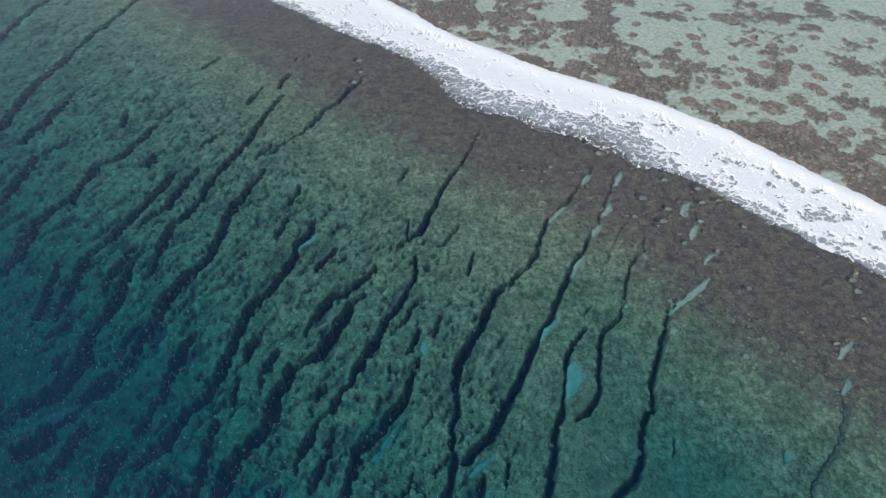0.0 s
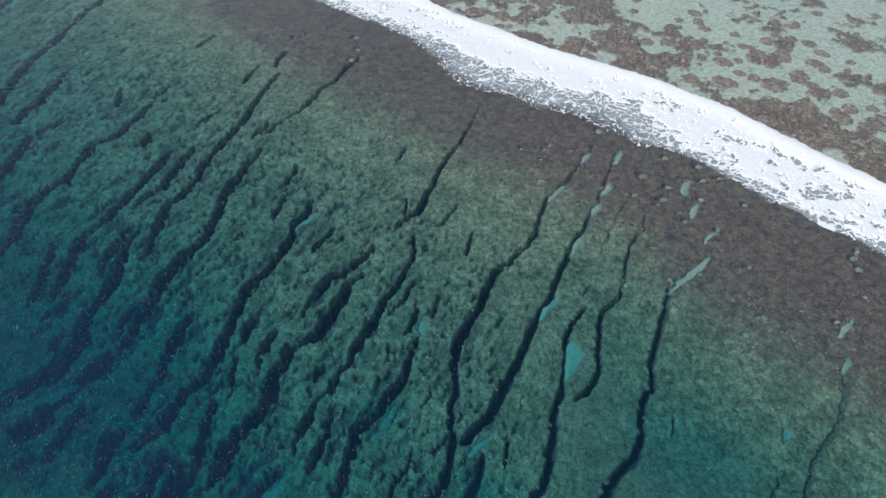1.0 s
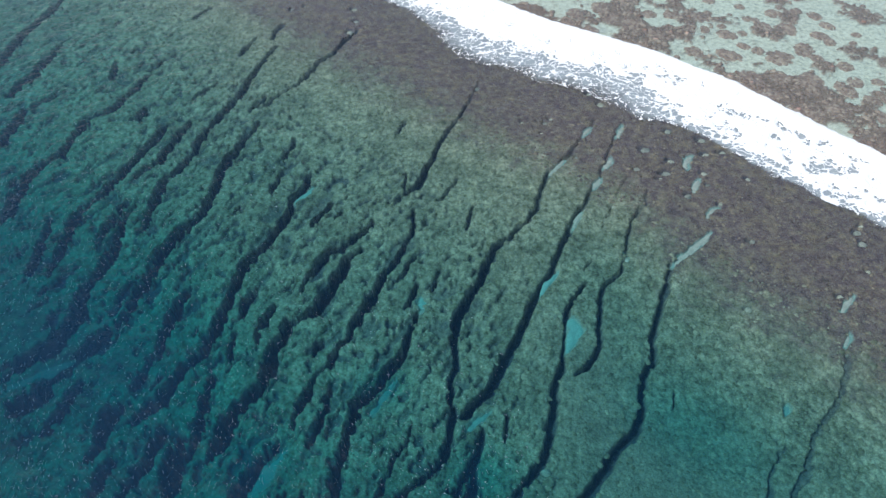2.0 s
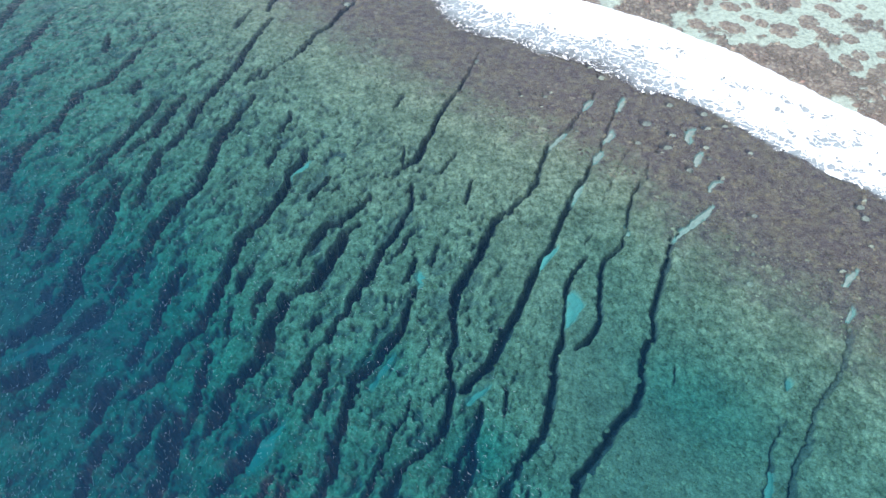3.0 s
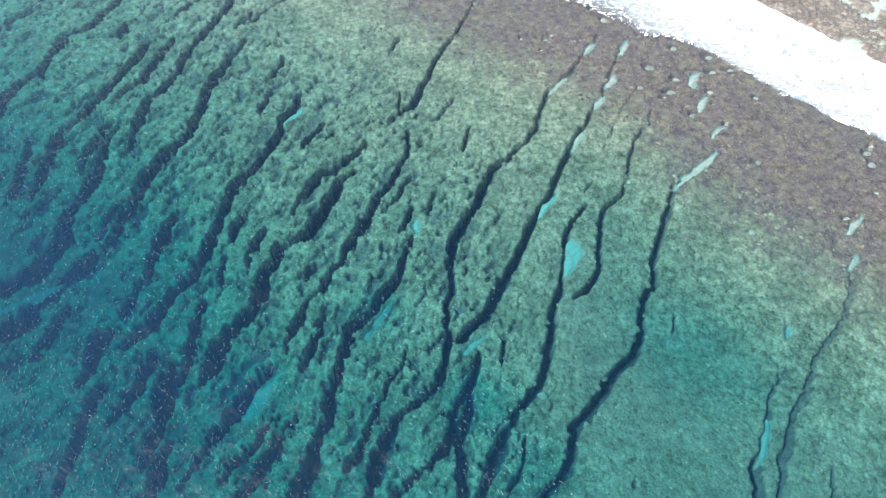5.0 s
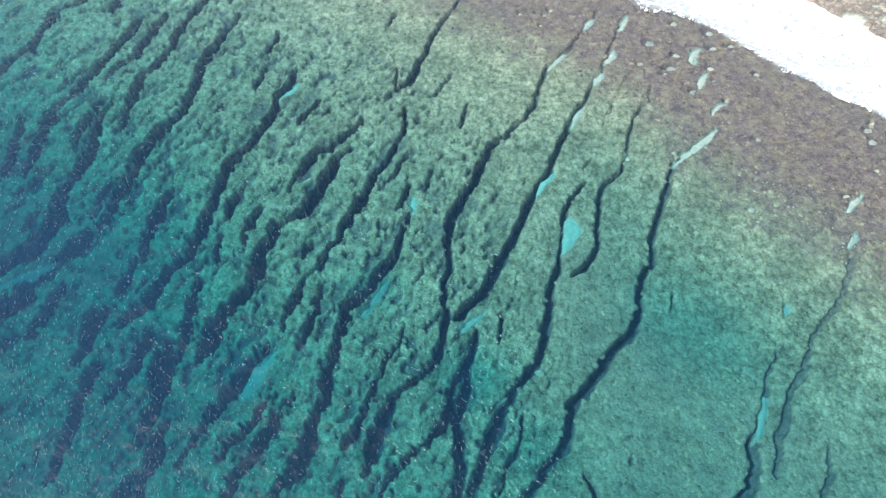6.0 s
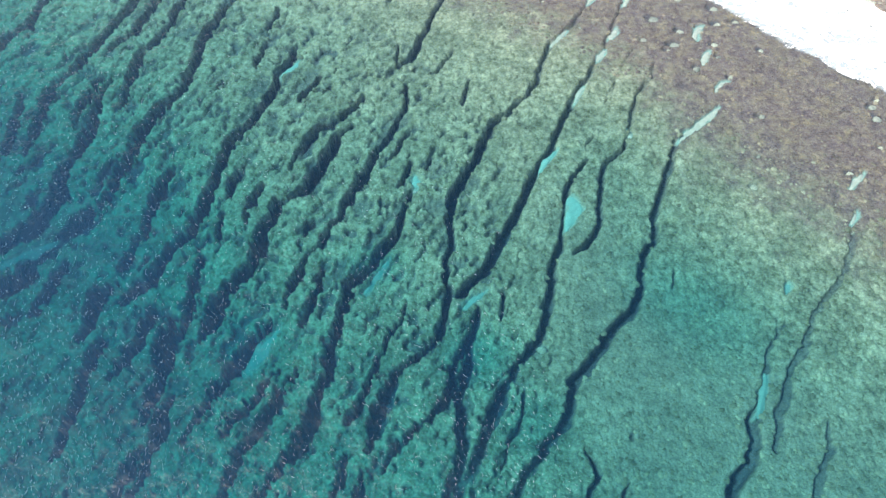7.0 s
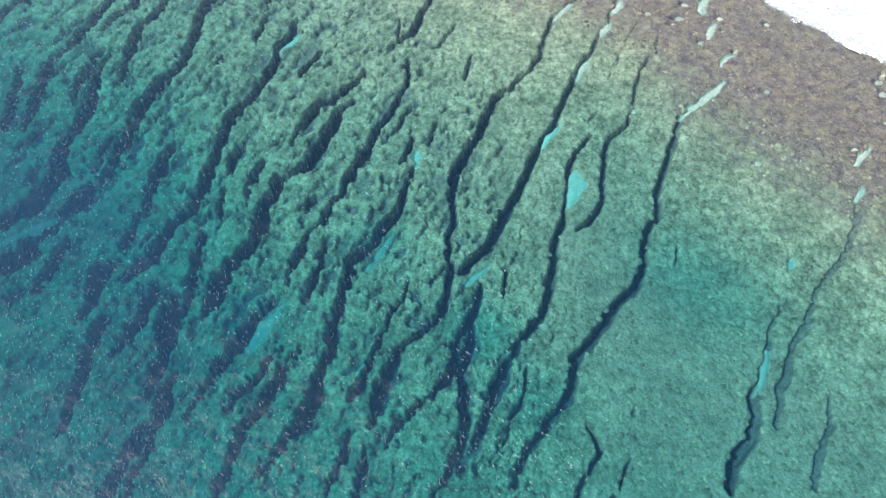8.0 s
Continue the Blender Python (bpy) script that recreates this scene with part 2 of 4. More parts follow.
groove([(-12.5, 30.3, 0.85), (-13, 28.9, 0.84), (-13.2, 27.2, 1.18), (-13.4, 25.6, 1.3), (-13.9, 24.1, 1.17), (-14.7, 23.1, 1.05), (-15.5, 21.9, 0.93), (-16.2, 21, 0.76), (-17, 19.6, 0.46)])
groove([(-6.4, 29.8, 0.62), (-6.9, 28.3, 0.98), (-7.4, 26.7, 0.92), (-7.6, 25.1, 0.71), (-8.3, 23.9, 0.5)])
groove([(-5.9, 30.8, 0.42), (-6.6, 29.9, 0.52)])
groove([(1.1, 34.8, 0.64), (0.2, 33.8, 0.85), (-0.5, 32.2, 0.95), (-0.7, 30.5, 0.94), (-1.2, 28.9, 1.03), (-2, 27.5, 0.92), (-3, 26.4, 0.71), (-4.2, 25.4, 0.65), (-5.3, 24.4, 0.7), (-6, 23.4, 0.7), (-6.5, 21.7, 0.44)])
groove([(0.4, 26.7, 0.61), (-0, 24.9, 0.9), (-0.3, 23.1, 0.99), (-0.4, 21.6, 0.99), (-1, 20.2, 0.78), (-1.7, 18.8, 0.68), (-2.5, 17.5, 0.48)])
groove([(-10, 23.5, 0.45), (-10.1, 21.6, 0.9), (-10.5, 20.4, 0.79), (-10.8, 19.3, 0.69), (-11.2, 18, 0.39)])
groove([(-8.1, 21.9, 0.4), (-8.5, 20.2, 0.64), (-8.9, 18.8, 0.64), (-9.3, 17.7, 0.39)])
groove([(5.9, 29.1, 0.36), (5.2, 26.7, 0.51), (4.6, 25, 0.66), (4, 23.1, 0.5), (3.3, 21.2, 0.39)])
groove([(14, 20.9, 0.3), (13.1, 19.5, 0.45), (12.2, 17.9, 0.45), (11.4, 16.6, 0.39)])
groove([(10.6, 23.7, 0.46), (11.1, 22.8, 0.51), (11.3, 21.9, 0.71), (10.8, 20.4, 0.7), (10.1, 19, 0.59), (8.8, 17.5, 0.69)])
groove([(-31.3, 113, 0.64), (-32.8, 108.7, 0.83), (-33.6, 105, 0.91), (-34.3, 101, 1.19), (-34.9, 97.6, 1.16), (-35.6, 93.9, 1.13), (-36.7, 91.4, 1.21), (-37.3, 88.5, 1.28), (-38.1, 85.6, 1.26), (-38.3, 82.2, 1.11), (-39.3, 79.1, 1.26), (-40.3, 76.8, 1.16), (-41.1, 74.6, 1.31), (-40.8, 72.1, 1.29), (-40.8, 69.2, 1.03), (-41.1, 66.5, 0.62)])
groove([(-40.8, 90.3, 0.94), (-41.6, 86.8, 1.28), (-42.4, 83.5, 1.26), (-42.9, 80.5, 1.06), (-44, 79.1, 1.05), (-45, 77.4, 0.7)])
groove([(-43.9, 89.6, 0.94), (-44.7, 85.9, 1.2), (-45.6, 83.2, 1.27), (-46.3, 80.4, 1.25), (-46.9, 78.3, 1.29), (-47.8, 76.1, 1.36), (-48.6, 74.1, 1.18), (-49.8, 72.1, 1.17), (-50.5, 69.9, 1.32), (-50.8, 67.8, 1.47), (-50.7, 64.8, 1.28), (-50.8, 62.6, 1.11), (-50.8, 60.1, 0.78)])
groove([(-43.5, 71, 0.65), (-44.2, 69.7, 1.04), (-44, 66.9, 1.1), (-43.9, 64.3, 1.31), (-43.9, 61.7, 1.67), (-44.3, 59.5, 1.2)])
groove([(-45, 72.1, 0.57), (-45.5, 69.6, 0.97), (-46, 67.4, 0.96), (-46.5, 65, 0.63)])
groove([(-54.1, 69.3, 0.59), (-53.9, 65.9, 1.15), (-53.6, 63.3, 1.13), (-53.6, 60.7, 0.79)])
groove([(-71.9, 157.9, 0.88), (-73.2, 151.6, 1.15), (-74.3, 144.3, 1.11), (-75.6, 139.6, 1.23), (-76.1, 134.9, 1.2), (-76.8, 129.4, 1.43), (-76.7, 125.1, 1.65), (-77.7, 121.2, 1.38), (-78.2, 117.3, 1.6), (-78.3, 114.1, 1.57), (-78, 109.1, 1.77), (-78, 105.3, 1.85), (-78.2, 100.2, 1.58)])
groove([(-69.2, 116.8, 0.6), (-70.2, 112, 1.05), (-70.6, 108.1, 1.6), (-70.5, 104.3, 1.79), (-71.7, 101.6, 1.55), (-72, 97.8, 1.09)])
groove([(-62.9, 99.2, 0.64), (-65, 97.1, 1.06), (-66.2, 95.6, 1.26), (-67.7, 93.7, 1.47), (-67.8, 90.1, 1.44), (-67.9, 86.3, 1.61), (-68.3, 82.8, 1.39)])
groove([(-51.1, 103.7, 0.73), (-51.9, 100.1, 1.23), (-53, 97.3, 1.22), (-53.5, 94.8, 1.4), (-54.6, 92.6, 1.39), (-56.3, 91.6, 0.99), (-57.2, 90.1, 1.38), (-57.4, 87.1, 1.55), (-57.7, 83.1, 1.42), (-59.3, 80.8, 1.41), (-60.8, 78.1, 1.77), (-60.9, 75, 1.74), (-60.6, 70.8, 1.52), (-61.6, 68.2, 1.33)])
groove([(-48.6, 94.4, 0.79), (-48.8, 92.8, 1.46), (-49.1, 91, 0.67)])
groove([(-39.4, 100.6, 0.6), (-40.8, 98.7, 0.89), (-41.8, 96.4, 0.59)])
groove([(-49.9, 108.9, 0.54), (-50.6, 106.1, 0.74), (-51.6, 104.8, 0.53)])
groove([(-35.8, 115.7, 0.54), (-36.9, 112.1, 0.85), (-37.2, 109.7, 0.53)])
groove([(-30.4, 97.1, 0.57), (-31.6, 94.6, 0.75), (-32.2, 93.1, 0.37)])
groove([(-31.6, 120.7, 0.67), (-32.6, 117.8, 0.77), (-32.8, 115.3, 0.54)])
groove([(-92.5, 158.3, 1.08), (-94, 152, 1.36), (-94.4, 146.9, 1.33), (-94.5, 141.3, 1.3), (-94.2, 135.1, 1.12)])
groove([(-58.1, 108, 0.66), (-57.3, 104.8, 0.97), (-57.2, 102.5, 0.64)])
groove([(-24, 85.8, 0.42), (-24.4, 83.1, 0.83), (-24.8, 80.8, 0.49)])
groove([(-24.6, 77.8, 0.48), (-25, 75.4, 0.71), (-25.3, 73.3, 0.54)])
groove([(-24.3, 56.2, 0.62), (-24.8, 54.9, 0.85), (-25.1, 53, 0.53)])
groove([(-21.3, 53.6, 0.68), (-21.9, 52, 1.05), (-22.7, 50.2, 0.95), (-22.6, 48.8, 0.51)])
groove([(-29, 70.6, 0.53), (-29.5, 69.4, 0.61)])
sand_pocket([(31.6, 65.7, 0.37), (30.5, 64.4, 0.88), (28.7, 62.9, 1.01), (26.7, 61, 0.84), (25.7, 59.9, 0.42)])
sand_pocket([(12.5, 52, 0.88), (12.5, 50.4, 1.86), (11.8, 48.6, 1.34), (11.3, 47.1, 0.6)])
sand_pocket([(12.9, 51.4, 0.5), (13.1, 50.1, 1.24), (12.4, 48.9, 0.73)])
sand_pocket([(19.4, 76.6, 0.55), (18.5, 75.4, 1), (17.9, 74.3, 0.53)])
sand_pocket([(16, 69.8, 0.37), (15, 68, 0.65), (14.4, 66.7, 0.36)])
sand_pocket([(11.4, 58.8, 0.4), (10.2, 57.1, 0.65), (9.1, 55.1, 0.38)])
sand_pocket([(14.9, 80.8, 0.4), (13.5, 78.9, 0.79), (12.4, 77.3, 0.39)])
sand_pocket([(33.9, 70.3, 0.47), (33, 69.9, 0.69), (32.2, 69, 0.61), (31.9, 68.4, 0.38)])
sand_pocket([(32.8, 76.4, 0.49), (32, 75, 1.12), (31.3, 73.6, 0.79)])
sand_pocket([(33.2, 81.7, 0.67), (32.3, 80.9, 1), (31.6, 79.4, 0.99), (31.6, 78.7, 0.49)])
sand_pocket([(21.6, 81, 0.49), (20.9, 79.6, 1.04), (20.3, 78.6, 0.56)])
sand_pocket([(20.3, 62.1, 0.35), (20.3, 61.1, 0.62), (20.2, 60.4, 0.34)])
sand_pocket([(45.1, 55, 0.37), (44.1, 53.9, 0.87), (42.8, 52.5, 0.43)])
sand_pocket([(42.4, 49.5, 0.49), (41.8, 48.6, 0.69), (41.4, 47.8, 0.41)])
sand_pocket([(-4.6, 55, 0.51), (-4.5, 54.1, 1.13), (-4.7, 53.2, 0.63)])
sand_pocket([(-19.9, 74.9, 0.46), (-20.9, 73, 0.91), (-21.9, 71.9, 0.6)])
sand_pocket([(-43.2, 48.0, 0.4), (-44.6, 47.0, 0.9), (-46.3, 45.8, 1.3), (-49.2, 43.8, 1.2)])
sand_pocket([(-7.1, 43.6, 0.35), (-8.3, 41.9, 0.8), (-9.4, 39.6, 0.56)])
sand_pocket([(-17.1, 36, 0.5), (-18.5, 33.9, 1.3), (-20.2, 31.6, 0.9)])
sand_pocket([(28.1, 30.8, 0.34), (27.6, 29.6, 0.57), (26.6, 27.5, 0.56), (26.1, 26.4, 0.33)])
sand_pocket([(2.6, 39.6, 0.4), (1.4, 38.5, 0.9), (0.4, 37.6, 0.5)])
sand_pocket([(32.9, 40.5, 0.4), (32.5, 39.9, 0.85), (32.1, 39.3, 0.4)])
sand_pocket([(19.8, 88.8, 0.36), (19.1, 87.8, 0.88), (18.2, 86.4, 0.35)])
sand_pocket([(24.7, 89.1, 0.54), (23.9, 87.5, 0.89), (23.3, 85.9, 0.53)])
sand_pocket([(-93.8, 147.8, 0.89), (-93.2, 144.3, 1.17), (-92.8, 141.5, 0.72)])
boulders([(26.8, 83, 1.67, 1.56), (28.6, 77.5, 1.45, 1.34), (30.4, 72.7, 1.01, 1.26), (29.9, 80.3, 1.07, 1.39), (24.7, 78.4, 0.96, 1.1), (20.2, 70.5, 0.67, 0.96), (36.3, 63.9, 0.82, 0.91), (32.6, 53, 0.95, 1.01), (43.5, 54.6, 0.8, 0.98), (50.1, 65.7, 1.05, 1.08), (49.9, 63.7, 1.04, 1.26), (48.5, 58.8, 0.92, 0.78), (51.1, 66.9, 0.82, 0.88), (35.2, 82, 1.19, 1.17), (39.5, 76.4, 0.83, 0.98), (16.6, 81, 0.64, 0.86), (27.5, 76.3, 0.64, 0.72), (7.7, 33.1, 1.18, 0.83), (2.1, 26.1, 0.71, 0.62), (15.1, 24.6, 0.52, 0.51), (33.7, 75, 0.72, 0.83)])
boulders([(41.2, 46.6, 0.55, 0.39), (31.1, 87.7, 1.09, 1.23), (35.6, 85.5, 1.27, 1.36), (37.8, 82.5, 1.07, 1.01), (33.8, 77.6, 1.02, 1.07), (-19.3, 118.1, 1.3, 1.76), (-18.5, 121.9, 1.11, 1.4), (-19.3, 126.9, 1.38, 1.73), (-28.7, 128, 0.82, 1.24), (-31, 126.8, 0.81, 1.21), (13, 89.6, 0.8, 1.09), (12.2, 86.9, 0.61, 0.88), (22.2, 94.9, 1.12, 1.51), (20.8, 97.9, 0.76, 1.05), (14, 90.7, 0.72, 0.95), (9.5, 89.6, 0.62, 0.91), (34.2, 70.9, 0.65, 0.73), (3.1, 99.3, 0.85, 1.23), (34.2, 57.5, 0.59, 0.38), (50.5, 79.6, 0.73, 0.86)])
coral_heads([(48.5, 149.3, 3, 4.34), (48.8, 139.6, 2.59, 3.95), (51.2, 140.5, 1.18, 2), (48.4, 135.5, 2.28, 3.78), (48.9, 132.4, 2.49, 2.98), (44.7, 136.2, 2.02, 2.13), (54.1, 129.9, 2.49, 2.02), (63.8, 135.3, 2.62, 4.45), (66.1, 133.8, 1.57, 2.67), (67.6, 134.3, 1.84, 3.13), (59.7, 127.1, 3.73, 3.75), (63.8, 127.6, 2.01, 2.68), (67.2, 126.3, 2.78, 3.77), (54.1, 124.8, 1.93, 2.35), (55.5, 124.1, 1.57, 2.67), (56.1, 121.3, 2.86, 4.86), (60, 121, 3.85, 5.79), (48.5, 118.5, 3.68, 3.94), (51.5, 119, 1.63, 2.39), (48.4, 121.6, 1.64, 2.04), (68.1, 122.3, 2.23, 3.79), (66.1, 116, 2.03, 3.37)])
coral_heads([(65.3, 118.4, 2.65, 4.46), (50.2, 114.2, 1.8, 3.06), (47.1, 126.6, 1.92, 3.26), (44.9, 125.3, 3.32, 5.64), (42.1, 120.6, 2.75, 4.67), (45, 120.2, 1.84, 3.13), (40.3, 126.4, 2.84, 4.83), (61.6, 110.3, 2.28, 2.95), (60.5, 113.3, 3.46, 5.88), (55.2, 110.2, 4.47, 6.17), (52.2, 112.6, 2.47, 2.97), (46.7, 111, 3.29, 5.59), (41, 111.9, 3.26, 3.98), (65.3, 107.4, 2.72, 3.6), (64.9, 102.3, 2.43, 4.13), (62.5, 100, 3.24, 5.51), (57.6, 101.7, 4.28, 7.27), (68.7, 102.4, 2.46, 2.39), (65.2, 96.6, 3.21, 3.48), (67.5, 96.6, 1.94, 3.18), (64.9, 91.7, 3.12, 5.3), (53, 103.4, 4.26, 5.01)])
coral_heads([(48.2, 103.3, 3.78, 4.3), (58.3, 93.2, 3.68, 5.35), (54.3, 93.1, 4.03, 5.3), (72, 118.9, 1.73, 2.07), (70.1, 115.6, 1.45, 1.99), (85.8, 139.1, 1.98, 2.61), (74, 140.2, 2.76, 2.58), (18.4, 144.7, 3.07, 5.22), (11.1, 146, 3.84, 6.53), (7, 148.9, 3.38, 5.75), (3.6, 138.6, 3.67, 5.68), (14.9, 149.1, 3.4, 5.28), (30.1, 148, 3.16, 5.37), (27, 143.4, 2.81, 4.78), (38.2, 146, 1.84, 3.13), (36.3, 140.2, 1.78, 2.94), (27.7, 136.4, 4.43, 7.01), (23.3, 137.7, 4.44, 5.67), (27.6, 128.6, 4.22, 6.46), (32.5, 131.2, 3.6, 6.12), (31.8, 121.5, 3.62, 5.19), (28.4, 123.8, 3.42, 4.9)])
coral_heads([(22.3, 126, 3.44, 4.58), (36, 126.3, 2.35, 4), (35.3, 118.2, 2.9, 4.93), (31.8, 113.8, 2.37, 2.92), (14.6, 137.5, 3.42, 5.81), (9.4, 137.4, 3.16, 5.37), (20.1, 121.3, 2.89, 3.15), (59, 148.6, 4.71, 5.47), (56.9, 150.1, 3.62, 4.97), (24, 119.1, 3.3, 3.48), (49.3, 98, 3.67, 3.72), (46.2, 99.7, 3.06, 3.15), (51.5, 91.5, 3.35, 3.15)])


def nearness(x, y, line):
    """How far each place lies from a line, in half widths (9: far), and the width there."""
    best, wide = np.full(x.shape, 9.0), np.zeros(x.shape)
    pts = np.array(line)
    reach = pts[:, 2].max() * 1.3 + 0.6
    box = np.flatnonzero((x > pts[:, 0].min() - reach) & (x < pts[:, 0].max() + reach) & (y > pts[:, 1].min() - reach) & (y < pts[:, 1].max() + reach))
    if not len(box):
        return box, best[box], wide[box]
    bx, by = x[box], y[box]
    near, w_at = np.full(bx.shape, 9.0), np.ones(bx.shape)
    for (ax, ay, aw), (cx, cy, cw) in zip(pts[:-1], pts[1:]):
        vx, vy = cx - ax, cy - ay
        t = np.clip(((bx - ax) * vx + (by - ay) * vy) / (vx * vx + vy * vy + 1e-9), 0, 1)
        w = aw + (cw - aw) * t
        r = np.hypot(bx - ax - t * vx, by - ay - t * vy) / (0.5 * w)
        closer = r < near
        near, w_at = np.where(closer, r, near), np.where(closer, w, w_at)
    return box, near, w_at


def smooth_share(x, s):
    """Where the reef lies smoother: on the broad ridge and in deep water."""
    return 1 - 0.72 * step(34, 52, s) * step(2, 14, x) - 0.6 * step(58, 92, s) * step(12, -4, x)


def bed(x, y):
    """The sea bed: height, and shares of channel, sand and coral cover."""
    shape = x.shape
    x, y = x.ravel(), y.ravel()
    s, u = seaward(x, y), along(x, y)
    inner = (np.abs(x) < 140) & (y > -58) & (y < 180)
    depth = water_depth(x, y)
    rag = 0.75 + 0.25 * step(40, 80, s)
    wx = x + rag * (fbm(x * 0.9, y * 0.9, 3, 4) - 0.5) + 0.5 * (fbm(x * 0.33, y * 0.33, 5, 2) - 0.5)
    wy = y + rag * (fbm(x * 0.9, y * 0.9, 8, 4) - 0.5) + 0.5 * (fbm(x * 0.33, y * 0.33, 9, 2) - 0.5)
    outer = step(50, 75, s) * step(14, 0, x)
    wx = wx + 0.55 * outer * (vnoise(u * 0.9, s * 3.4, 12) - 0.5)
    wy = wy + 0.55 * outer * (vnoise(u * 0.9, s * 3.4, 14) - 0.5)
    far = step(60, 92, s) * step(10, -6, x)
    west = step(6, -8, x)
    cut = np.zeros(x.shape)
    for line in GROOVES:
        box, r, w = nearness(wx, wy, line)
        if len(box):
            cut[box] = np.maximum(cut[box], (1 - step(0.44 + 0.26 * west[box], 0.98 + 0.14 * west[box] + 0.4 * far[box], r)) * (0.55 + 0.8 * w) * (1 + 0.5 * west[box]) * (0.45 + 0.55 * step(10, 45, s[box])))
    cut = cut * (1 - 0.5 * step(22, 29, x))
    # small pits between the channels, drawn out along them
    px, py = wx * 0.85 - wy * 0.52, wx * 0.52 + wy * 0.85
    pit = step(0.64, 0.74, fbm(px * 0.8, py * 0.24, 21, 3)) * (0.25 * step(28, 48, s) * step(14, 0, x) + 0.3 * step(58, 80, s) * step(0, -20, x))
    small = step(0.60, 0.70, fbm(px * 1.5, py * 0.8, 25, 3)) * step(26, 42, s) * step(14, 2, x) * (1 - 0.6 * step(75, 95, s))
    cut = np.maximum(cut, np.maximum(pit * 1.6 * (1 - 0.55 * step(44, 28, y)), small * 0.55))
    sand, tone = np.zeros(x.shape), np.zeros(x.shape)
    speckle = fbm(x * 1.4, y * 1.4, 27, 4) - 0.5
    for line in POCKETS:
        box, r, w = nearness(wx, wy, line)
        if len(box):
            low = step(34, 66, s[box])
            sand[box] = np.maximum(sand[box], 1 - step(0.85, 1.2, r))
            tone[box] = np.maximum(tone[box], (1 - step(0.75 - 0.5 * low, 1.25 + 0.7 * low, r + (0.5 + low) * speckle[box])) * (1 - 0.35 * low))
    for bx, by, bw, bl in BOULDERS:
        r = np.hypot((wx - bx + 0.18 * bw) / (0.66 * bw), (wy - by - 0.2 * bl) / (0.62 * bl))
        cut = np.maximum(cut, (1 - step(0.75, 1.1, r)) * 0.5)
    cut = cut * (1 - sand) + 0.35 * sand
    # lumps of coral cover
    f1, f2 = cells(x * 1.25 + 0.6 * vnoise(x * 2, y * 2, 31), y * 1.25 + 0.6 * vnoise(x * 2, y * 2, 32), 11)
    g1, g2 = cells(x * 2.9, y * 2.9, 41)
    reef = step(-8, -4, s)
    lump = 0.24 * np.maximum(0, 1 - f1 * f1 * 1.6) + 0.13 * np.maximum(0, 1 - g1 * g1 * 1.8) + 0.55 * (fbm(x * 0.22, y * 0.22, 61, 3) - 0.5)
    lump = lump * (0.45 + 0.55 * step(14, 34, s)) * smooth_share(x, s) - 0.12
    # the lagoon: sand flat with patches of low reef
    patchy = fbm(x * 0.16, y * 0.16, 71, 4) + 0.22 * (1 - step(12, 42, -s)) - 0.07 * step(-30, -60, s)
    patchy = patchy - 0.05 * step(70, 95, u) * step(-22, -34, s)
    brown = step(0.51, 0.60, patchy + 0.38 * (fbm(x * 0.8, y * 0.8, 77, 4) - 0.5)) * (1 - reef)
    flat = -0.22 + 0.10 * fbm(x * 0.3, y * 0.3, 81, 3) + brown * (0.18 + 0.22 * np.maximum(0, 1 - g1 * g1 * 1.8))
    z = -depth + np.where(inner, reef * (lump * (1 - sand) * (1 - np.clip(cut, 0, 1) * 0.6) - cut) + (1 - reef) * flat, 0)
    cover = np.where(s > -6, 1.0, brown)
    # weakens the painted channel shade: surface glare at low y, softer shade eastward
    shade_fade = np.maximum(0.35 * step(32, 20, y) * step(16, 6, x), 0.20 * step(0, 10, x) + 0.22 * step(22, 29, x))
    return z.reshape(shape), (np.clip(cut / ((1.0 - 0.3 * west) * (1 - 0.68 * step(22, 29, x))) - 0.1, 0, 1) * (1 - 0.8 * tone) * (1 - shade_fade) * (1 - 0.12 * step(45, 30, s))).reshape(shape), tone.reshape(shape), cover.reshape(shape)


def sheet_grid(columns, rows):
    """A fan-shaped grid, fine where the camera looks and running on to the horizon."""
    u = np.linspace(-1, 1, columns)
    u = np.concatenate([[-45, -14, -5, -2.4, -1.5, -1.15], u, [1.15, 1.5, 2.4, 5, 14, 45]])
    v = np.linspace(0, 1, rows)
    y = 10 + 155 * (0.42 * v + 0.58 * v * v)
    y = np.concatenate([[-2400, -700, -200, -90], np.arange(-60, 9.5, 0.7), y, [172, 190, 230, 330, 700, 2400]])
    half = 42 + np.clip(y - 15, -10, 160) * 0.50
    return u[None, :] * half[:, None], np.repeat(y[:, None], len(u), 1)


def sheet_mesh(name, x, y, z, keep=None, attributes=()):
    """A mesh from a grid of heights; keep: which of its faces stay."""
    rows, cols = x.shape
    i = np.arange(rows * cols).reshape(rows, cols)
    quads = np.stack([i[:-1, :-1], i[:-1, 1:], i[1:, 1:], i[1:, :-1]], -1).reshape(-1, 4)
    co = np.stack([x, y, z], -1).reshape(-1, 3)
    values = [(n, a.ravel()) for n, a in attributes]
    if keep is not None:
        quads = quads[keep.ravel()]
        used, inverse = np.unique(quads, return_inverse=True)
        quads, co = inverse.reshape(-1, 4), co[used]
        values = [(n, a[used]) for n, a in values]
    return poly_mesh(name, co, quads, values)


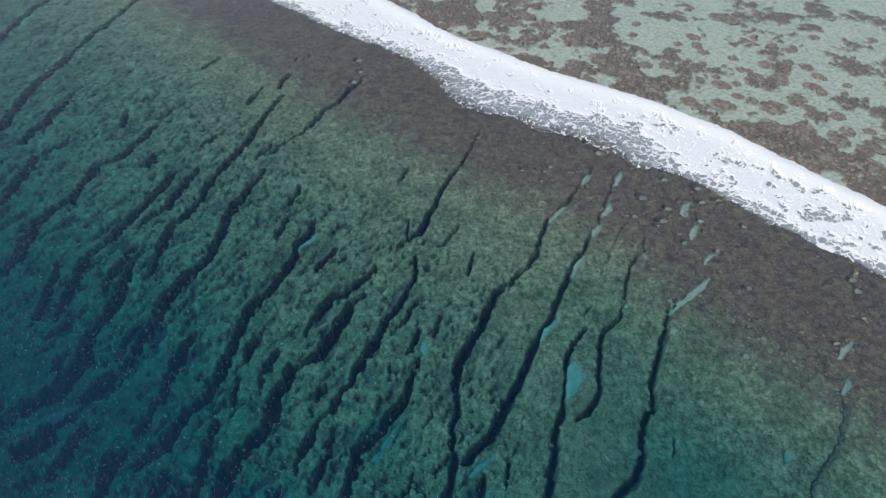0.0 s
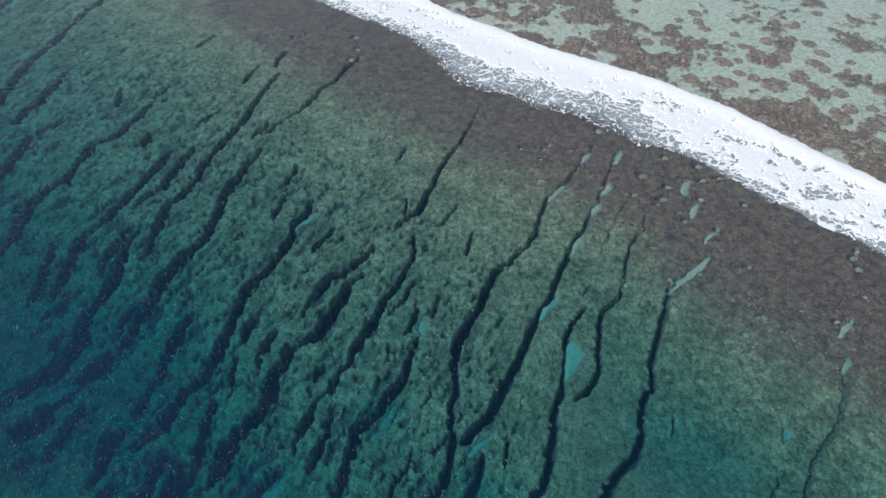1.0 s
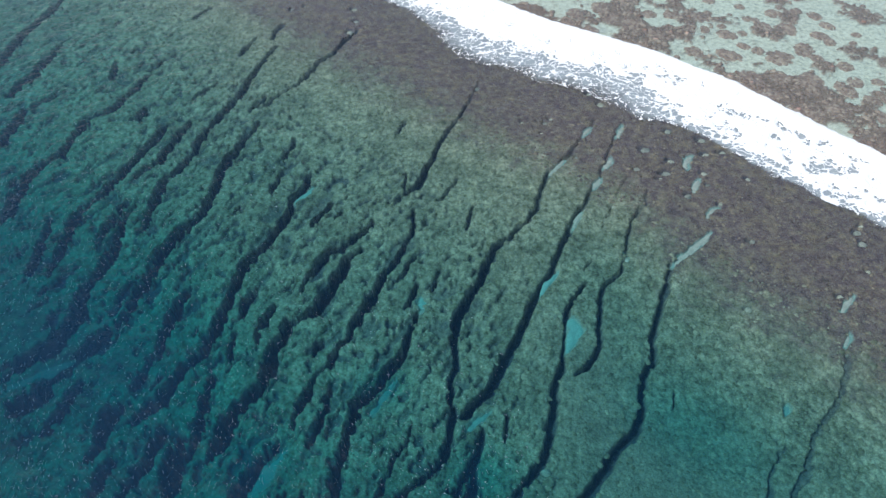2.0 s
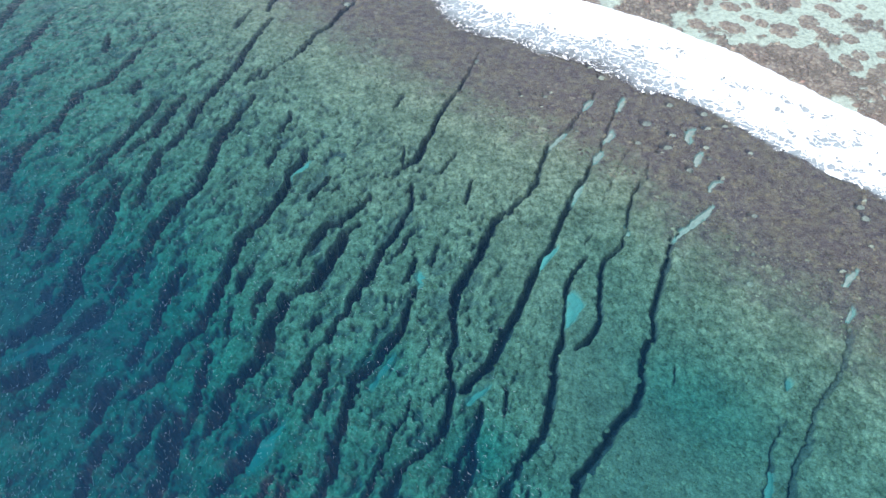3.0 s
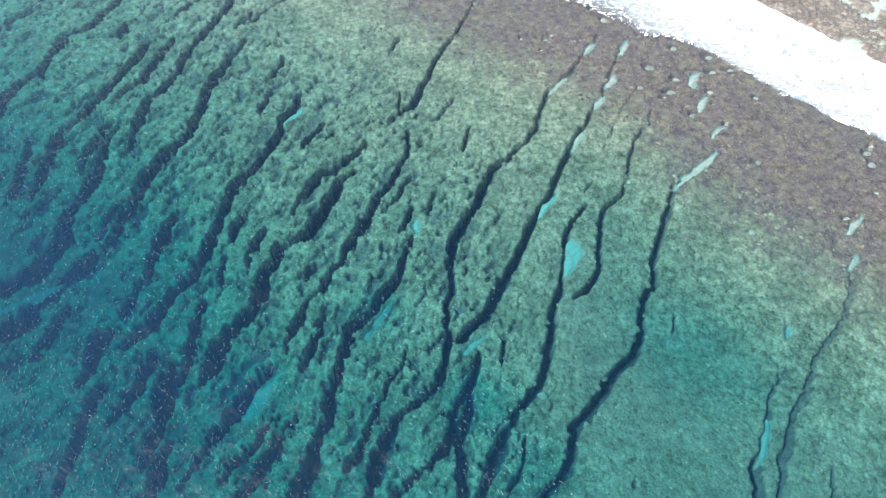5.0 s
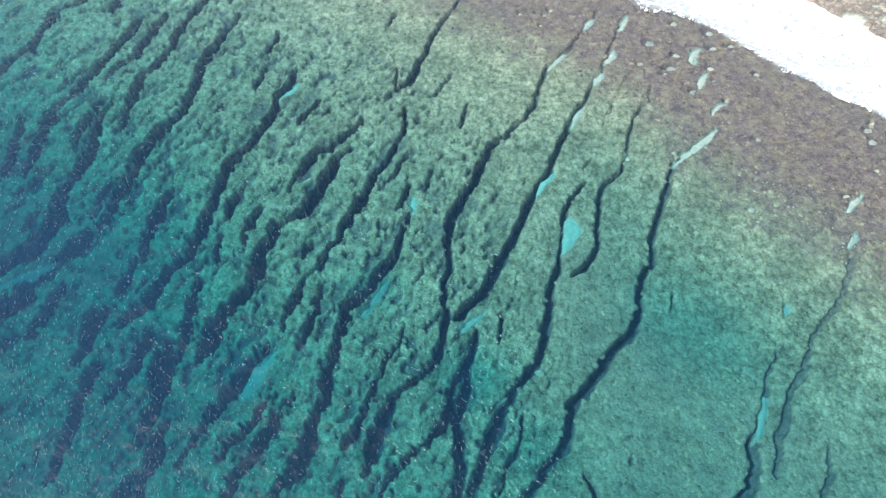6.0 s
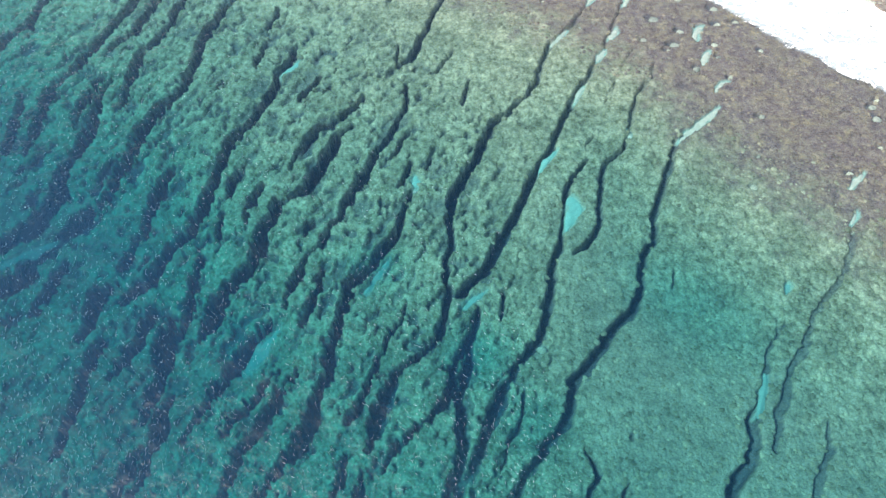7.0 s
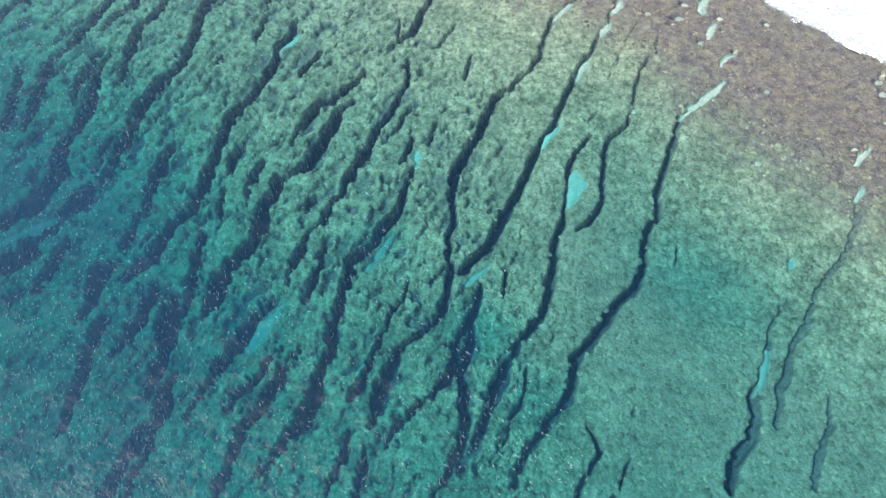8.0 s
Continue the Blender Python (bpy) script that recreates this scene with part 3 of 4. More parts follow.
def poly_mesh(name, co, faces, values=()):
    me = bpy.data.meshes.new(name)
    k = faces.shape[1]
    me.vertices.add(len(co))
    me.vertices.foreach_set("co", np.ascontiguousarray(co, dtype=np.float32).ravel())
    me.loops.add(len(faces) * k)
    me.loops.foreach_set("vertex_index", np.ascontiguousarray(faces, dtype=np.int32).ravel())
    me.polygons.add(len(faces))
    me.polygons.foreach_set("loop_start", np.arange(0, len(faces) * k, k, dtype=np.int32))
    for n, a in values:
        me.attributes.new(n, "FLOAT", "POINT").data.foreach_set("value", np.ascontiguousarray(a, dtype=np.float32))
    me.update(calc_edges=True)
    me.polygons.foreach_set("use_smooth", np.ones(len(faces), dtype=bool))
    return me


# ---------------------------------------------------------------- materials
class Nodes:
    """Short words for building node materials."""

    def __init__(self, name):
        self.mat = bpy.data.materials.new(name)
        self.mat.use_nodes = True
        self.tree = self.mat.node_tree
        self.tree.nodes.clear()
        self.out = self.tree.nodes.new("ShaderNodeOutputMaterial")
        self.where = self.tree.nodes.new("ShaderNodeNewGeometry").outputs["Position"]

    def put(self, socket, value):
        if isinstance(value, bpy.types.NodeSocket):
            self.tree.links.new(value, socket)
        elif socket.type == "RGBA" and len(value) == 3:
            socket.default_value = (*value, 1)
        else:
            socket.default_value = value

    def node(self, kind, **inputs):
        n = self.tree.nodes.new(kind)
        for key, value in inputs.items():
            self.put(n.inputs[key.replace("_", " ")], value)
        return n

    def attribute(self, name):
        n = self.tree.nodes.new("ShaderNodeAttribute")
        n.attribute_name = name
        return n.outputs["Fac"]

    def noise(self, scale, detail=4.0, rough=0.55, where=None):
        return self.node("ShaderNodeTexNoise", Vector=where or self.where, Scale=scale, Detail=detail, Roughness=rough).outputs["Fac"]

    def cell(self, scale, where=None, out="Distance"):
        return self.node("ShaderNodeTexVoronoi", Vector=where or self.where, Scale=scale).outputs[out]

    def math(self, op, a, b=0.0):
        n = self.tree.nodes.new("ShaderNodeMath")
        n.operation = op
        self.put(n.inputs[0], a)
        self.put(n.inputs[1], b)
        return n.outputs[0]

    def ramp(self, fac, *stops):
        n = self.tree.nodes.new("ShaderNodeValToRGB")
        e = n.color_ramp.elements
        while len(e) < len(stops):
            e.new(0.5)
        for el, (at, c) in zip(e, stops):
            el.position = at
            el.color = (*c, 1) if isinstance(c, tuple) else (c, c, c, 1)
        self.put(n.inputs[0], fac)
        return n.outputs[0]

    def mix(self, fac, a, b, blend="MIX"):
        n = self.tree.nodes.new("ShaderNodeMix")
        n.data_type, n.blend_type = "RGBA", blend
        self.put(n.inputs[0], fac)
        self.put(n.inputs[6], a)
        self.put(n.inputs[7], b)
        return n.outputs[2]

    def bump(self, height, strength, distance):
        return self.node("ShaderNodeBump", Height=height, Strength=strength, Distance=distance).outputs[0]

    def surface(self, colour, rough=0.9, normal=None, spec=0.2):
        n = self.node("ShaderNodeBsdfPrincipled", Roughness=rough)
        self.put(n.inputs["Base Color"], colour)
        n.inputs["Specular IOR Level"].default_value = spec
        if normal is not None:
            self.put(n.inputs["Normal"], normal)
        return self.done(n.outputs[0])

    def done(self, shader):
        self.tree.links.new(shader, self.out.inputs["Surface"])
        return self.mat


def reef_cover(m, grain):
    """Mixed coral and algal turf: olive, tan and brown in small patches."""
    a = m.ramp(m.noise(1.3, 5, 0.62), (0.33, (0.10, 0.11, 0.07)), (0.45, (0.27, 0.262, 0.215)), (0.56, (0.40, 0.39, 0.335)), (0.70, (0.56, 0.54, 0.475)))
    b = m.ramp(grain, (0.0, (0.50, 0.48, 0.37)), (0.35, (0.31, 0.305, 0.22)), (0.8, (0.09, 0.10, 0.065)))
    both = m.mix(0.42, a, b)
    plain = m.attribute("even")
    both = m.mix(m.math("MULTIPLY", plain, 0.42), both, (0.195, 0.215, 0.195))
    return m.mix(m.math("SUBTRACT", 0.9, m.math("MULTIPLY", plain, 0.45)), both, mottle(m), "MULTIPLY")


def mottle(m):
    """Soft patches of denser and thinner cover, a metre to some metres across."""
    wide = m.ramp(m.noise(0.30, 4, 0.6), (0.35, (0.68, 0.72, 0.66)), (0.62, (1.22, 1.20, 1.12)))
    close = m.ramp(m.noise(0.85, 5, 0.68), (0.36, (0.66, 0.70, 0.67)), (0.48, (0.98, 1.0, 0.98)), (0.64, (1.22, 1.18, 1.12)))
    return m.mix(1.0, wide, close, "MULTIPLY")


def reef_material():
    m = Nodes("reef_rock")
    grain = m.cell(3.6)
    fine = m.noise(9.0, 6, 0.65)
    ridge = reef_cover(m, grain)
    crest = m.mix(0.5, m.ramp(m.noise(1.1, 6, 0.65), (0.36, (0.10, 0.074, 0.070)), (0.47, (0.195, 0.150, 0.136)), (0.56, (0.27, 0.212, 0.184)), (0.68, (0.40, 0.33, 0.265))),
                  m.ramp(m.cell(5.0), (0.0, (0.29, 0.235, 0.20)), (0.7, (0.095, 0.072, 0.065))))
    hue = m.ramp(m.noise(0.55, 6, 0.7), (0.36, (0.86, 0.83, 1.05)), (0.47, (1.0, 1.0, 1.10)), (0.58, (1.05, 1.06, 1.0)), (0.68, (1.22, 1.18, 0.92)))
    crest = m.mix(0.9, crest, hue, "MULTIPLY")
    crest = m.mix(m.ramp(m.noise(2.4, 4, 0.7), (0.60, 0.0), (0.70, 0.5)), crest, (0.34, 0.315, 0.22))
    zone = m.ramp(m.math("ADD", m.attribute("crest"), m.math("MULTIPLY", m.math("SUBTRACT", m.noise(0.45, 7, 0.68), 0.5), 1.7)), (0.30, 0.0), (0.75, 1.0))
    hard = m.mix(zone, ridge, crest)
    flat_sand = m.ramp(m.noise(1.3, 7, 0.72), (0.35, (0.42, 0.40, 0.33)), (0.50, (0.72, 0.69, 0.585)), (0.66, (0.88, 0.85, 0.74)))
    patch = m.mix(0.5, m.ramp(m.noise(1.8, 6, 0.7), (0.36, (0.17, 0.105, 0.085)), (0.50, (0.36, 0.25, 0.20)), (0.64, (0.54, 0.42, 0.33))),
                  m.ramp(m.cell(2.6), (0.0, (0.46, 0.33, 0.26)), (0.7, (0.18, 0.115, 0.095))))
    hard = m.mix(m.attribute("lagoon"), hard, patch)
    hard = m.mix(m.attribute("cover"), flat_sand, hard)
    # shade and deep-water blue of the channels and pits, painted into the base colour
    channel_shade = m.ramp(m.noise(2.5, 5, 0.6), (0.35, (0.018, 0.036, 0.064)), (0.7, (0.040, 0.075, 0.12)))
    hard = m.mix(m.attribute("channel"), hard, channel_shade)
    # sand on the bed, with the water's turquoise mixed into its colour
    pale = m.ramp(m.noise(3.0, 4), (0.3, (0.22, 0.36, 0.33)), (0.7, (0.30, 0.47, 0.43)))
    hard = m.mix(m.attribute("sand"), hard, pale)
    speck = m.noise(5.5, 3, 0.7)
    hard = m.mix(0.75, hard, m.ramp(fine, (0.32, 0.58), (0.62, 1.20)), "MULTIPLY")
    hard = m.mix(m.ramp(speck, (0.60, 0.0), (0.70, 0.40)), hard, (0.46, 0.43, 0.34))
    return m.surface(hard, 0.95, m.bump(m.math("ADD", fine, m.math("MULTIPLY", grain, -0.8)), 0.8, 0.12))


def coral_material(name, dark, mid, light, scale=7.0):
    m = Nodes(name)
    island = m.tree.nodes.new("ShaderNodeNewGeometry").outputs["Random Per Island"]
    own = m.tree.nodes.new("ShaderNodeObjectInfo").outputs["Random"]
    pick = m.math("FRACT", m.math("ADD", island, own))
    base = m.ramp(pick, (0.0, dark), (0.5, mid), (0.93, light))
    fine = m.noise(scale, 6, 0.7)
    col = m.mix(0.6, base, m.ramp(fine, (0.34, 0.35), (0.62, 1.25)), "MULTIPLY")
    if scale > 5:
        col = m.mix(0.85, col, mottle(m), "MULTIPLY")
    return m.surface(col, 0.95, m.bump(fine, 0.9, 0.1))


def sand_material(name, dark, mid, light):
    m = Nodes(name)
    col = m.ramp(m.noise(2.2, 6, 0.6), (0.3, dark), (0.6, mid), (0.75, light))
    return m.surface(col, 0.95, m.bump(m.noise(14.0, 3), 0.5, 0.05))


def water_material():
    m = Nodes("sea_water")
    depth = m.attribute("depth")
    # wind ripples, drawn out across the wind
    def across(way, size):
        n = m.node("ShaderNodeVectorMath")
        n.operation = "DOT_PRODUCT"
        m.put(n.inputs[0], m.where)
        n.inputs[1].default_value = (way[0] * size, way[1] * size, 0)
        return n.outputs["Value"]

    sway = m.math("MULTIPLY", m.math("SUBTRACT", m.noise(0.35, 2, 0.5), 0.5), 2.4)
    lined = m.node("ShaderNodeCombineXYZ", X=m.math("ADD", across(ALONG, 0.38), sway), Y=m.math("ADD", across(SEAWARD, 1.0), sway)).outputs[0]
    small = m.noise(4.4, 3, 0.6, lined)
    normal = m.bump(m.math("ADD", small, m.math("MULTIPLY", m.noise(1.5, 2, 0.5, lined), 0.8)), m.attribute("chop"), 0.22)
    # what the column of water lets through, per metre, and what it scatters back
    tint = m.node("ShaderNodeCombineColor", Red=m.math("POWER", 0.49, m.math("POWER", depth, 1.35)), Green=m.math("POWER", 0.822, depth), Blue=m.math("POWER", 0.852, depth)).outputs[0]
    clear = m.node("ShaderNodeBsdfTransparent", Color=tint).outputs[0]
    murk = m.math("SUBTRACT", 1.0, m.math("POWER", 0.910, m.math("POWER", depth, 1.3)))
    veil = m.node("ShaderNodeBsdfDiffuse", Color=(0.001, 0.038, 0.087), Normal=normal).outputs[0]
    body = m.node("ShaderNodeMixShader", Fac=murk)
    m.put(body.inputs[1], clear)
    m.put(body.inputs[2], veil)
    froth = m.node("ShaderNodeMixShader", Fac=m.attribute("bubbles"))
    m.put(froth.inputs[1], body.outputs[0])
    m.put(froth.inputs[2], m.node("ShaderNodeBsdfDiffuse", Color=(0.53, 0.60, 0.62)).outputs[0])
    gloss = m.node("ShaderNodeBsdfGlossy", Color=(1, 1, 1), Roughness=0.32, Normal=normal).outputs[0]
    top = m.node("ShaderNodeMixShader", Fac=m.node("ShaderNodeFresnel", IOR=1.33, Normal=normal).outputs[0])
    m.put(top.inputs[1], froth.outputs[0])
    m.put(top.inputs[2], gloss)
    return m.done(top.outputs[0])


def foam_glint_material(name="sea_foam", thin=(0.90, 0.91, 0.91), thick=(0.975, 0.965, 0.94)):
    m = Nodes(name)
    col = m.ramp(m.noise(1.8, 6, 0.65), (0.3, thin), (0.5, thick))
    return m.surface(col, 0.8, m.bump(m.noise(3.5, 5, 0.6), 0.2, 0.08))


REEF, WATER, FOAM = reef_material(), water_material(), foam_glint_material()
CREST_SAND = sand_material("coral_sand", (0.34, 0.37, 0.33), (0.44, 0.47, 0.42), (0.55, 0.57, 0.50))
# bluish white for the added slivers: wavelet glints put into a plain colour
GLINT = foam_glint_material("glint_film", (0.28, 0.48, 0.56), (0.46, 0.62, 0.68))
# the deeper water's turquoise is put into these sand colours, dimmer in the second
CHANNEL_SAND = sand_material("water_tinted_sand", (0.19, 0.37, 0.35), (0.24, 0.47, 0.44), (0.30, 0.55, 0.51))
DEEP_SAND = sand_material("dim_tinted_sand", (0.16, 0.31, 0.30), (0.20, 0.37, 0.35), (0.25, 0.43, 0.40))
COLONY = coral_material("living_coral", (0.18, 0.177, 0.135), (0.28, 0.268, 0.215), (0.38, 0.36, 0.295))
CRUST = coral_material("crust_coral", (0.14, 0.10, 0.105), (0.21, 0.16, 0.155), (0.31, 0.26, 0.21))
HEAD = coral_material("lagoon_coral", (0.27, 0.18, 0.15), (0.40, 0.275, 0.225), (0.54, 0.40, 0.32), 2.6)
PALE = coral_material("pale_coral_rock", (0.28, 0.29, 0.28), (0.37, 0.375, 0.355), (0.48, 0.475, 0.42))

# ---------------------------------------------------------------- sea bed, water, surf
SEA_EDGE = [(-20, 2), (23, 2.2), (45, -0.6), (64, -0.8), (74, -3), (85, -7.2), (93, -2.5), (105, -1.2), (117, 0.5), (160, -0.4)]
LAND_EDGE = [(-20, -14), (14, -14.5), (40, -11.6), (65, -13.5), (83, -17), (97, -17.3), (107, -15.6), (124, -13.8), (160, -13)]
LACE = [(-20, 1.2), (40, 1.8), (50, 5), (60, 9.5), (68, 7.0), (76, 7.5), (85, 9), (91, 6), (95, 2.4), (100, 1.2), (110, 1.1), (160, 1.2)]
CREST_EDGE = [(-20, 17), (40, 19), (62, 18), (78, 17), (90, 14.5), (102, 14), (112, 20), (125, 20.5), (160, 19)]


def bend(u, rows):
    return np.interp(u, [r[0] for r in rows], [r[1] for r in rows])


gx, gy = sheet_grid(700, 640)
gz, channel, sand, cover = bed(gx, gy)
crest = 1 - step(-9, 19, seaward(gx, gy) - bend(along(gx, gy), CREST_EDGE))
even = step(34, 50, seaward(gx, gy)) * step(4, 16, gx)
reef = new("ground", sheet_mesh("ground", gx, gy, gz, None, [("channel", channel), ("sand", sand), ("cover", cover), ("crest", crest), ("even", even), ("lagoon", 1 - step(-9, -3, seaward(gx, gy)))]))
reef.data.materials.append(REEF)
tagged(reef, "coral reef bed with dark winding surge channels under clear water", "reef", kind="structure")


def surf_share(x, y):
    """How much of the surface is foam: 1 in the white water, falling to 0 across its lacy seaward fringe."""
    u, s = along(x, y), seaward(x, y)
    ws = s + 2.2 * (fbm(x * 0.22, y * 0.22, 91, 3) - 0.5) + 0.8 * (fbm(x * 1.1, y * 1.1, 95, 3) - 0.5)
    ls = s + 1.5 * (fbm(x * 0.25, y * 0.25, 97, 3) - 0.5) + 0.5 * (fbm(x * 1.4, y * 1.4, 99, 2) - 0.5)
    e, lace = bend(u, SEA_EDGE), bend(u, LACE)
    back = (e - ws) / (e - bend(u, LAND_EDGE))
    open_net = 0.13 * step(82, 100, u) * step(0.95, 0.6, back)
    solid = (ws < e) * (0.58 + (0.39 - open_net) * step(-0.02, 0.20, back + 0.25 * (fbm(x * 0.3, y * 0.3, 93, 3) - 0.5)))
    fringe = 0.60 * np.clip(1 - (ws - e) / lace, 0, 1) ** 0.6
    share = np.maximum(solid, fringe * (ws - e < lace) * (ws >= e))
    return share * step(-0.3, 0.25, ls - bend(u, LAND_EDGE))


wx, wy = sheet_grid(420, 380)
swell = 0.10 * (fbm(wx * 0.35, wy * 0.2, 101, 3) - 0.5) + 0.06 * (fbm(wx * 1.1, wy * 0.8, 103, 2) - 0.5)
share = surf_share(wx, wy)
depth = water_depth(wx, wy) * (0.9 + 0.2 * fbm(wx * 0.06, wy * 0.06, 107, 3)) + 0.12 * step(-14, -20, seaward(wx, wy))
wash = step(-26, -17, seaward(wx, wy)) * step(-10, -14, seaward(wx, wy)) * step(0.46, 0.66, fbm(wx * 0.22, wy * 0.22, 125, 4))
bubbles = np.clip(2.3 * (share - 0.12) * (0.1 + 1.6 * fbm(wx * 0.6, wy * 0.6, 109, 4)) + 0.28 * wash, 0, 0.60)
chop = 0.12 + 0.30 * step(8, 42, seaward(wx, wy)) * step(22, -14, wx) * (1 - 0.4 * step(66, 96, seaward(wx, wy)) * step(95, 60, wy))
water = new("water", sheet_mesh("water", wx, wy, np.where(np.abs(wx) < 150, swell, 0), None, [("depth", depth), ("bubbles", bubbles), ("chop", chop)]))
water.data.materials.append(WATER)
water.visible_shadow = False
tagged(water, "clear rippled sea water, turquoise over the reef, darker offshore", "water", kind="structure")

fu, fs = np.meshgrid(np.arange(-18, 152, 0.085), np.arange(-22, 13, 0.085))
fx, fy = EDGE[0] + fu * ALONG[0] + fs * SEAWARD[0], EDGE[1] + fu * ALONG[1] + fs * SEAWARD[1]
fshare = surf_share(fx, fy)
qx = fx + 2.2 * (fbm(fx * 0.33, fy * 0.33, 111, 2) - 0.5) + 0.9 * (fbm(fx * 1.1, fy * 1.1, 112, 3) - 0.5)
qy = fy + 2.2 * (fbm(fx * 0.33, fy * 0.33, 113, 2) - 0.5) + 0.9 * (fbm(fx * 1.1, fy * 1.1, 114, 3) - 0.5)
qu, qs = along(qx, qy), seaward(qx, qy)
c1, c2 = cells(qu * 0.95, qs * 0.70, 115)
d1, d2 = cells(qu * 1.9, qs * 1.4, 117)
wisp = np.abs(fbm(qu * 0.55, qs * 0.38, 119, 4) - 0.5)
thin = (0.22 + 0.10 * step(98, 118, fu)) * step(0.50, 0.70, fbm(fx * 0.5, fy * 0.5, 121, 4)) * step(1.0, 4.0, fs - bend(fu, LAND_EDGE)) * step(0.62, 0.80, fshare)
whole = np.clip(fshare - thin, 0, 1)
# a net of strands that thicken and close up towards the white water
inside = np.maximum(0.055 + 0.45 * whole**3 - (c2 - c1), 0.6 * whole**2.6 - 0.14 - (d2 - d1))
inside = np.maximum(inside, 0.016 + 0.06 * whole**2 - wisp)
inside = np.maximum(inside, (whole - 0.72 + 0.55 * (fbm(qu * 1.5, qs * 1.2, 127, 4) - 0.5)) * 3)
inside = np.where(fshare > 0.06, inside, -1.0)
front = np.exp(-((fs - bend(fu, LAND_EDGE) - 1.2) / 2.2) ** 2)
fz = 0.07 + fshare * (0.16 + 0.04 * np.clip(inside * 3, 0, 1) + 0.55 * front + 0.14 * (fbm(fx * 0.6, fy * 0.6, 123, 5) - 0.5)) * step(0.0, 0.3, inside)
keep = (inside > 0)[:-1, :-1] & (inside > 0)[1:, 1:] | (inside > 0)[:-1, 1:] & (inside > 0)[1:, :-1]
solid = keep & (fshare[:-1, :-1] > 0.62)
surf = new("breaking_wave")
surf.location = (20.0, 105.0, 0.0)
tagged(surf, "broken wave of bright white surf with lacy foam edge", "surf")


def part(name, me, material, parent, label=""):
    ob = new(name, me)
    me.materials.clear()
    me.materials.append(material)
    ob.parent = parent
    if label:
        tagged(ob, label)
    return ob


for name, faces, label in (("white_water", solid, ""), ("foam_lace", keep & ~solid, "thin lacy strands of white foam")):
    ob = part(name, sheet_mesh(name, fx - 20.0, fy - 105.0, fz, faces), FOAM, surf, label)
    if label:
        tagged(ob, kind="stuff")


# ---------------------------------------------------------------- sand, boulders, coral
def ground_at(x, y):
    z = bed(np.array([x], float), np.array([y], float))[0]
    return float(z[0])


def sand_mesh(line, rng):
    """A low bank of sand with a wandering outline, over its line."""
    pts = np.array(line)
    n, m = 7 * (len(line) - 1) + 1, 9
    t = np.linspace(0, len(line) - 1, n)
    cx, cy, cw = (np.interp(t, range(len(line)), pts[:, k]) for k in range(3))
    gx_, gy_ = np.gradient(cx), np.gradient(cy)
    size = np.hypot(gx_, gy_) + 1e-6
    ends = np.sqrt(np.clip(1 - ((t / (len(line) - 1)) * 2 - 1) ** 6, 0.03, 1))
    k = np.linspace(-1, 1, m)
    w = 0.56 * cw * ends
    left = 1 + 1.3 * (vnoise(t * 1.9, 0 * t + rng, 13) - 0.5)
    right = 1 + 1.3 * (vnoise(t * 1.9, 0 * t + rng, 17) - 0.5)
    k = np.where(k < 0, k * left[:, None], k * right[:, None])
    x = cx[:, None] - (gy_ / size * w)[:, None] * k
    y = cy[:, None] + (gx_ / size * w)[:, None] * k
    z = -water_depth(x, y) - 0.42 + 0.16 * np.clip(1 - k * k, 0, 1) * ends[:, None] + 0.05 * vnoise(x * 3, y * 3, 7)
    return x, y, z


for k, line in enumerate(POCKETS):
    x, y, z = sand_mesh(line, k)
    mid = (float(x.mean()), float(y.mean()), float(z.min()))
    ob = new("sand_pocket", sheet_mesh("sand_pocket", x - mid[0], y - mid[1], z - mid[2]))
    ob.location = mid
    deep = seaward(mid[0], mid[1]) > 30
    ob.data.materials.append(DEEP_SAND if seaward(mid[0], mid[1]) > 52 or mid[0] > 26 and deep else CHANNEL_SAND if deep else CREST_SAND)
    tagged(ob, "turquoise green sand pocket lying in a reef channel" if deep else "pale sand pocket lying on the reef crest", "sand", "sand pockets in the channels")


def dome_mesh(name, seed, rings=7, around=20, lobes=0.35, rough=0.12, top=1.0, shape=3.2):
    """A knobbly dome of radius about 0.5 and height top, closed below."""
    a = np.linspace(0, 2 * math.pi, around, endpoint=False)
    r = np.linspace(0, 1, rings + 1)[1:]
    out = 0.5 * (1 + lobes * (fbm(1.6 * np.cos(a) + 9 + seed * 3, 1.6 * np.sin(a) + 9, seed, 4) - 0.5) * 2.4)
    x = np.outer(r, out * np.cos(a))
    y = np.outer(r, out * np.sin(a))
    z = top * np.sqrt(np.clip(1 - np.repeat(r[:, None], around, 1) ** shape, 0, 1))
    knob, _ = cells(x * 7 + seed, y * 7, seed)
    z = z + rough * ((fbm(x * 6 + seed, y * 6, seed, 3) - 0.5) * 2 + 0.9 - 1.6 * knob) * (z > 0.02)
    co = [(0, 0, top)] + np.stack([x, y, z], -1).reshape(-1, 3).tolist() + [(0, 0, -0.1)]
    faces = []
    for j in range(around):
        k = (j + 1) % around
        faces.append((0, 1 + j, 1 + k))
        for i in range(rings - 1):
            p = 1 + i * around
            faces.append((p + j, p + around + j, p + around + k))
            faces.append((p + j, p + around + k, p + k))
        p = 1 + (rings - 1) * around
        faces.append((len(co) - 1, p + k, p + j))
    return poly_mesh(name, np.array(co, float), np.array(faces))


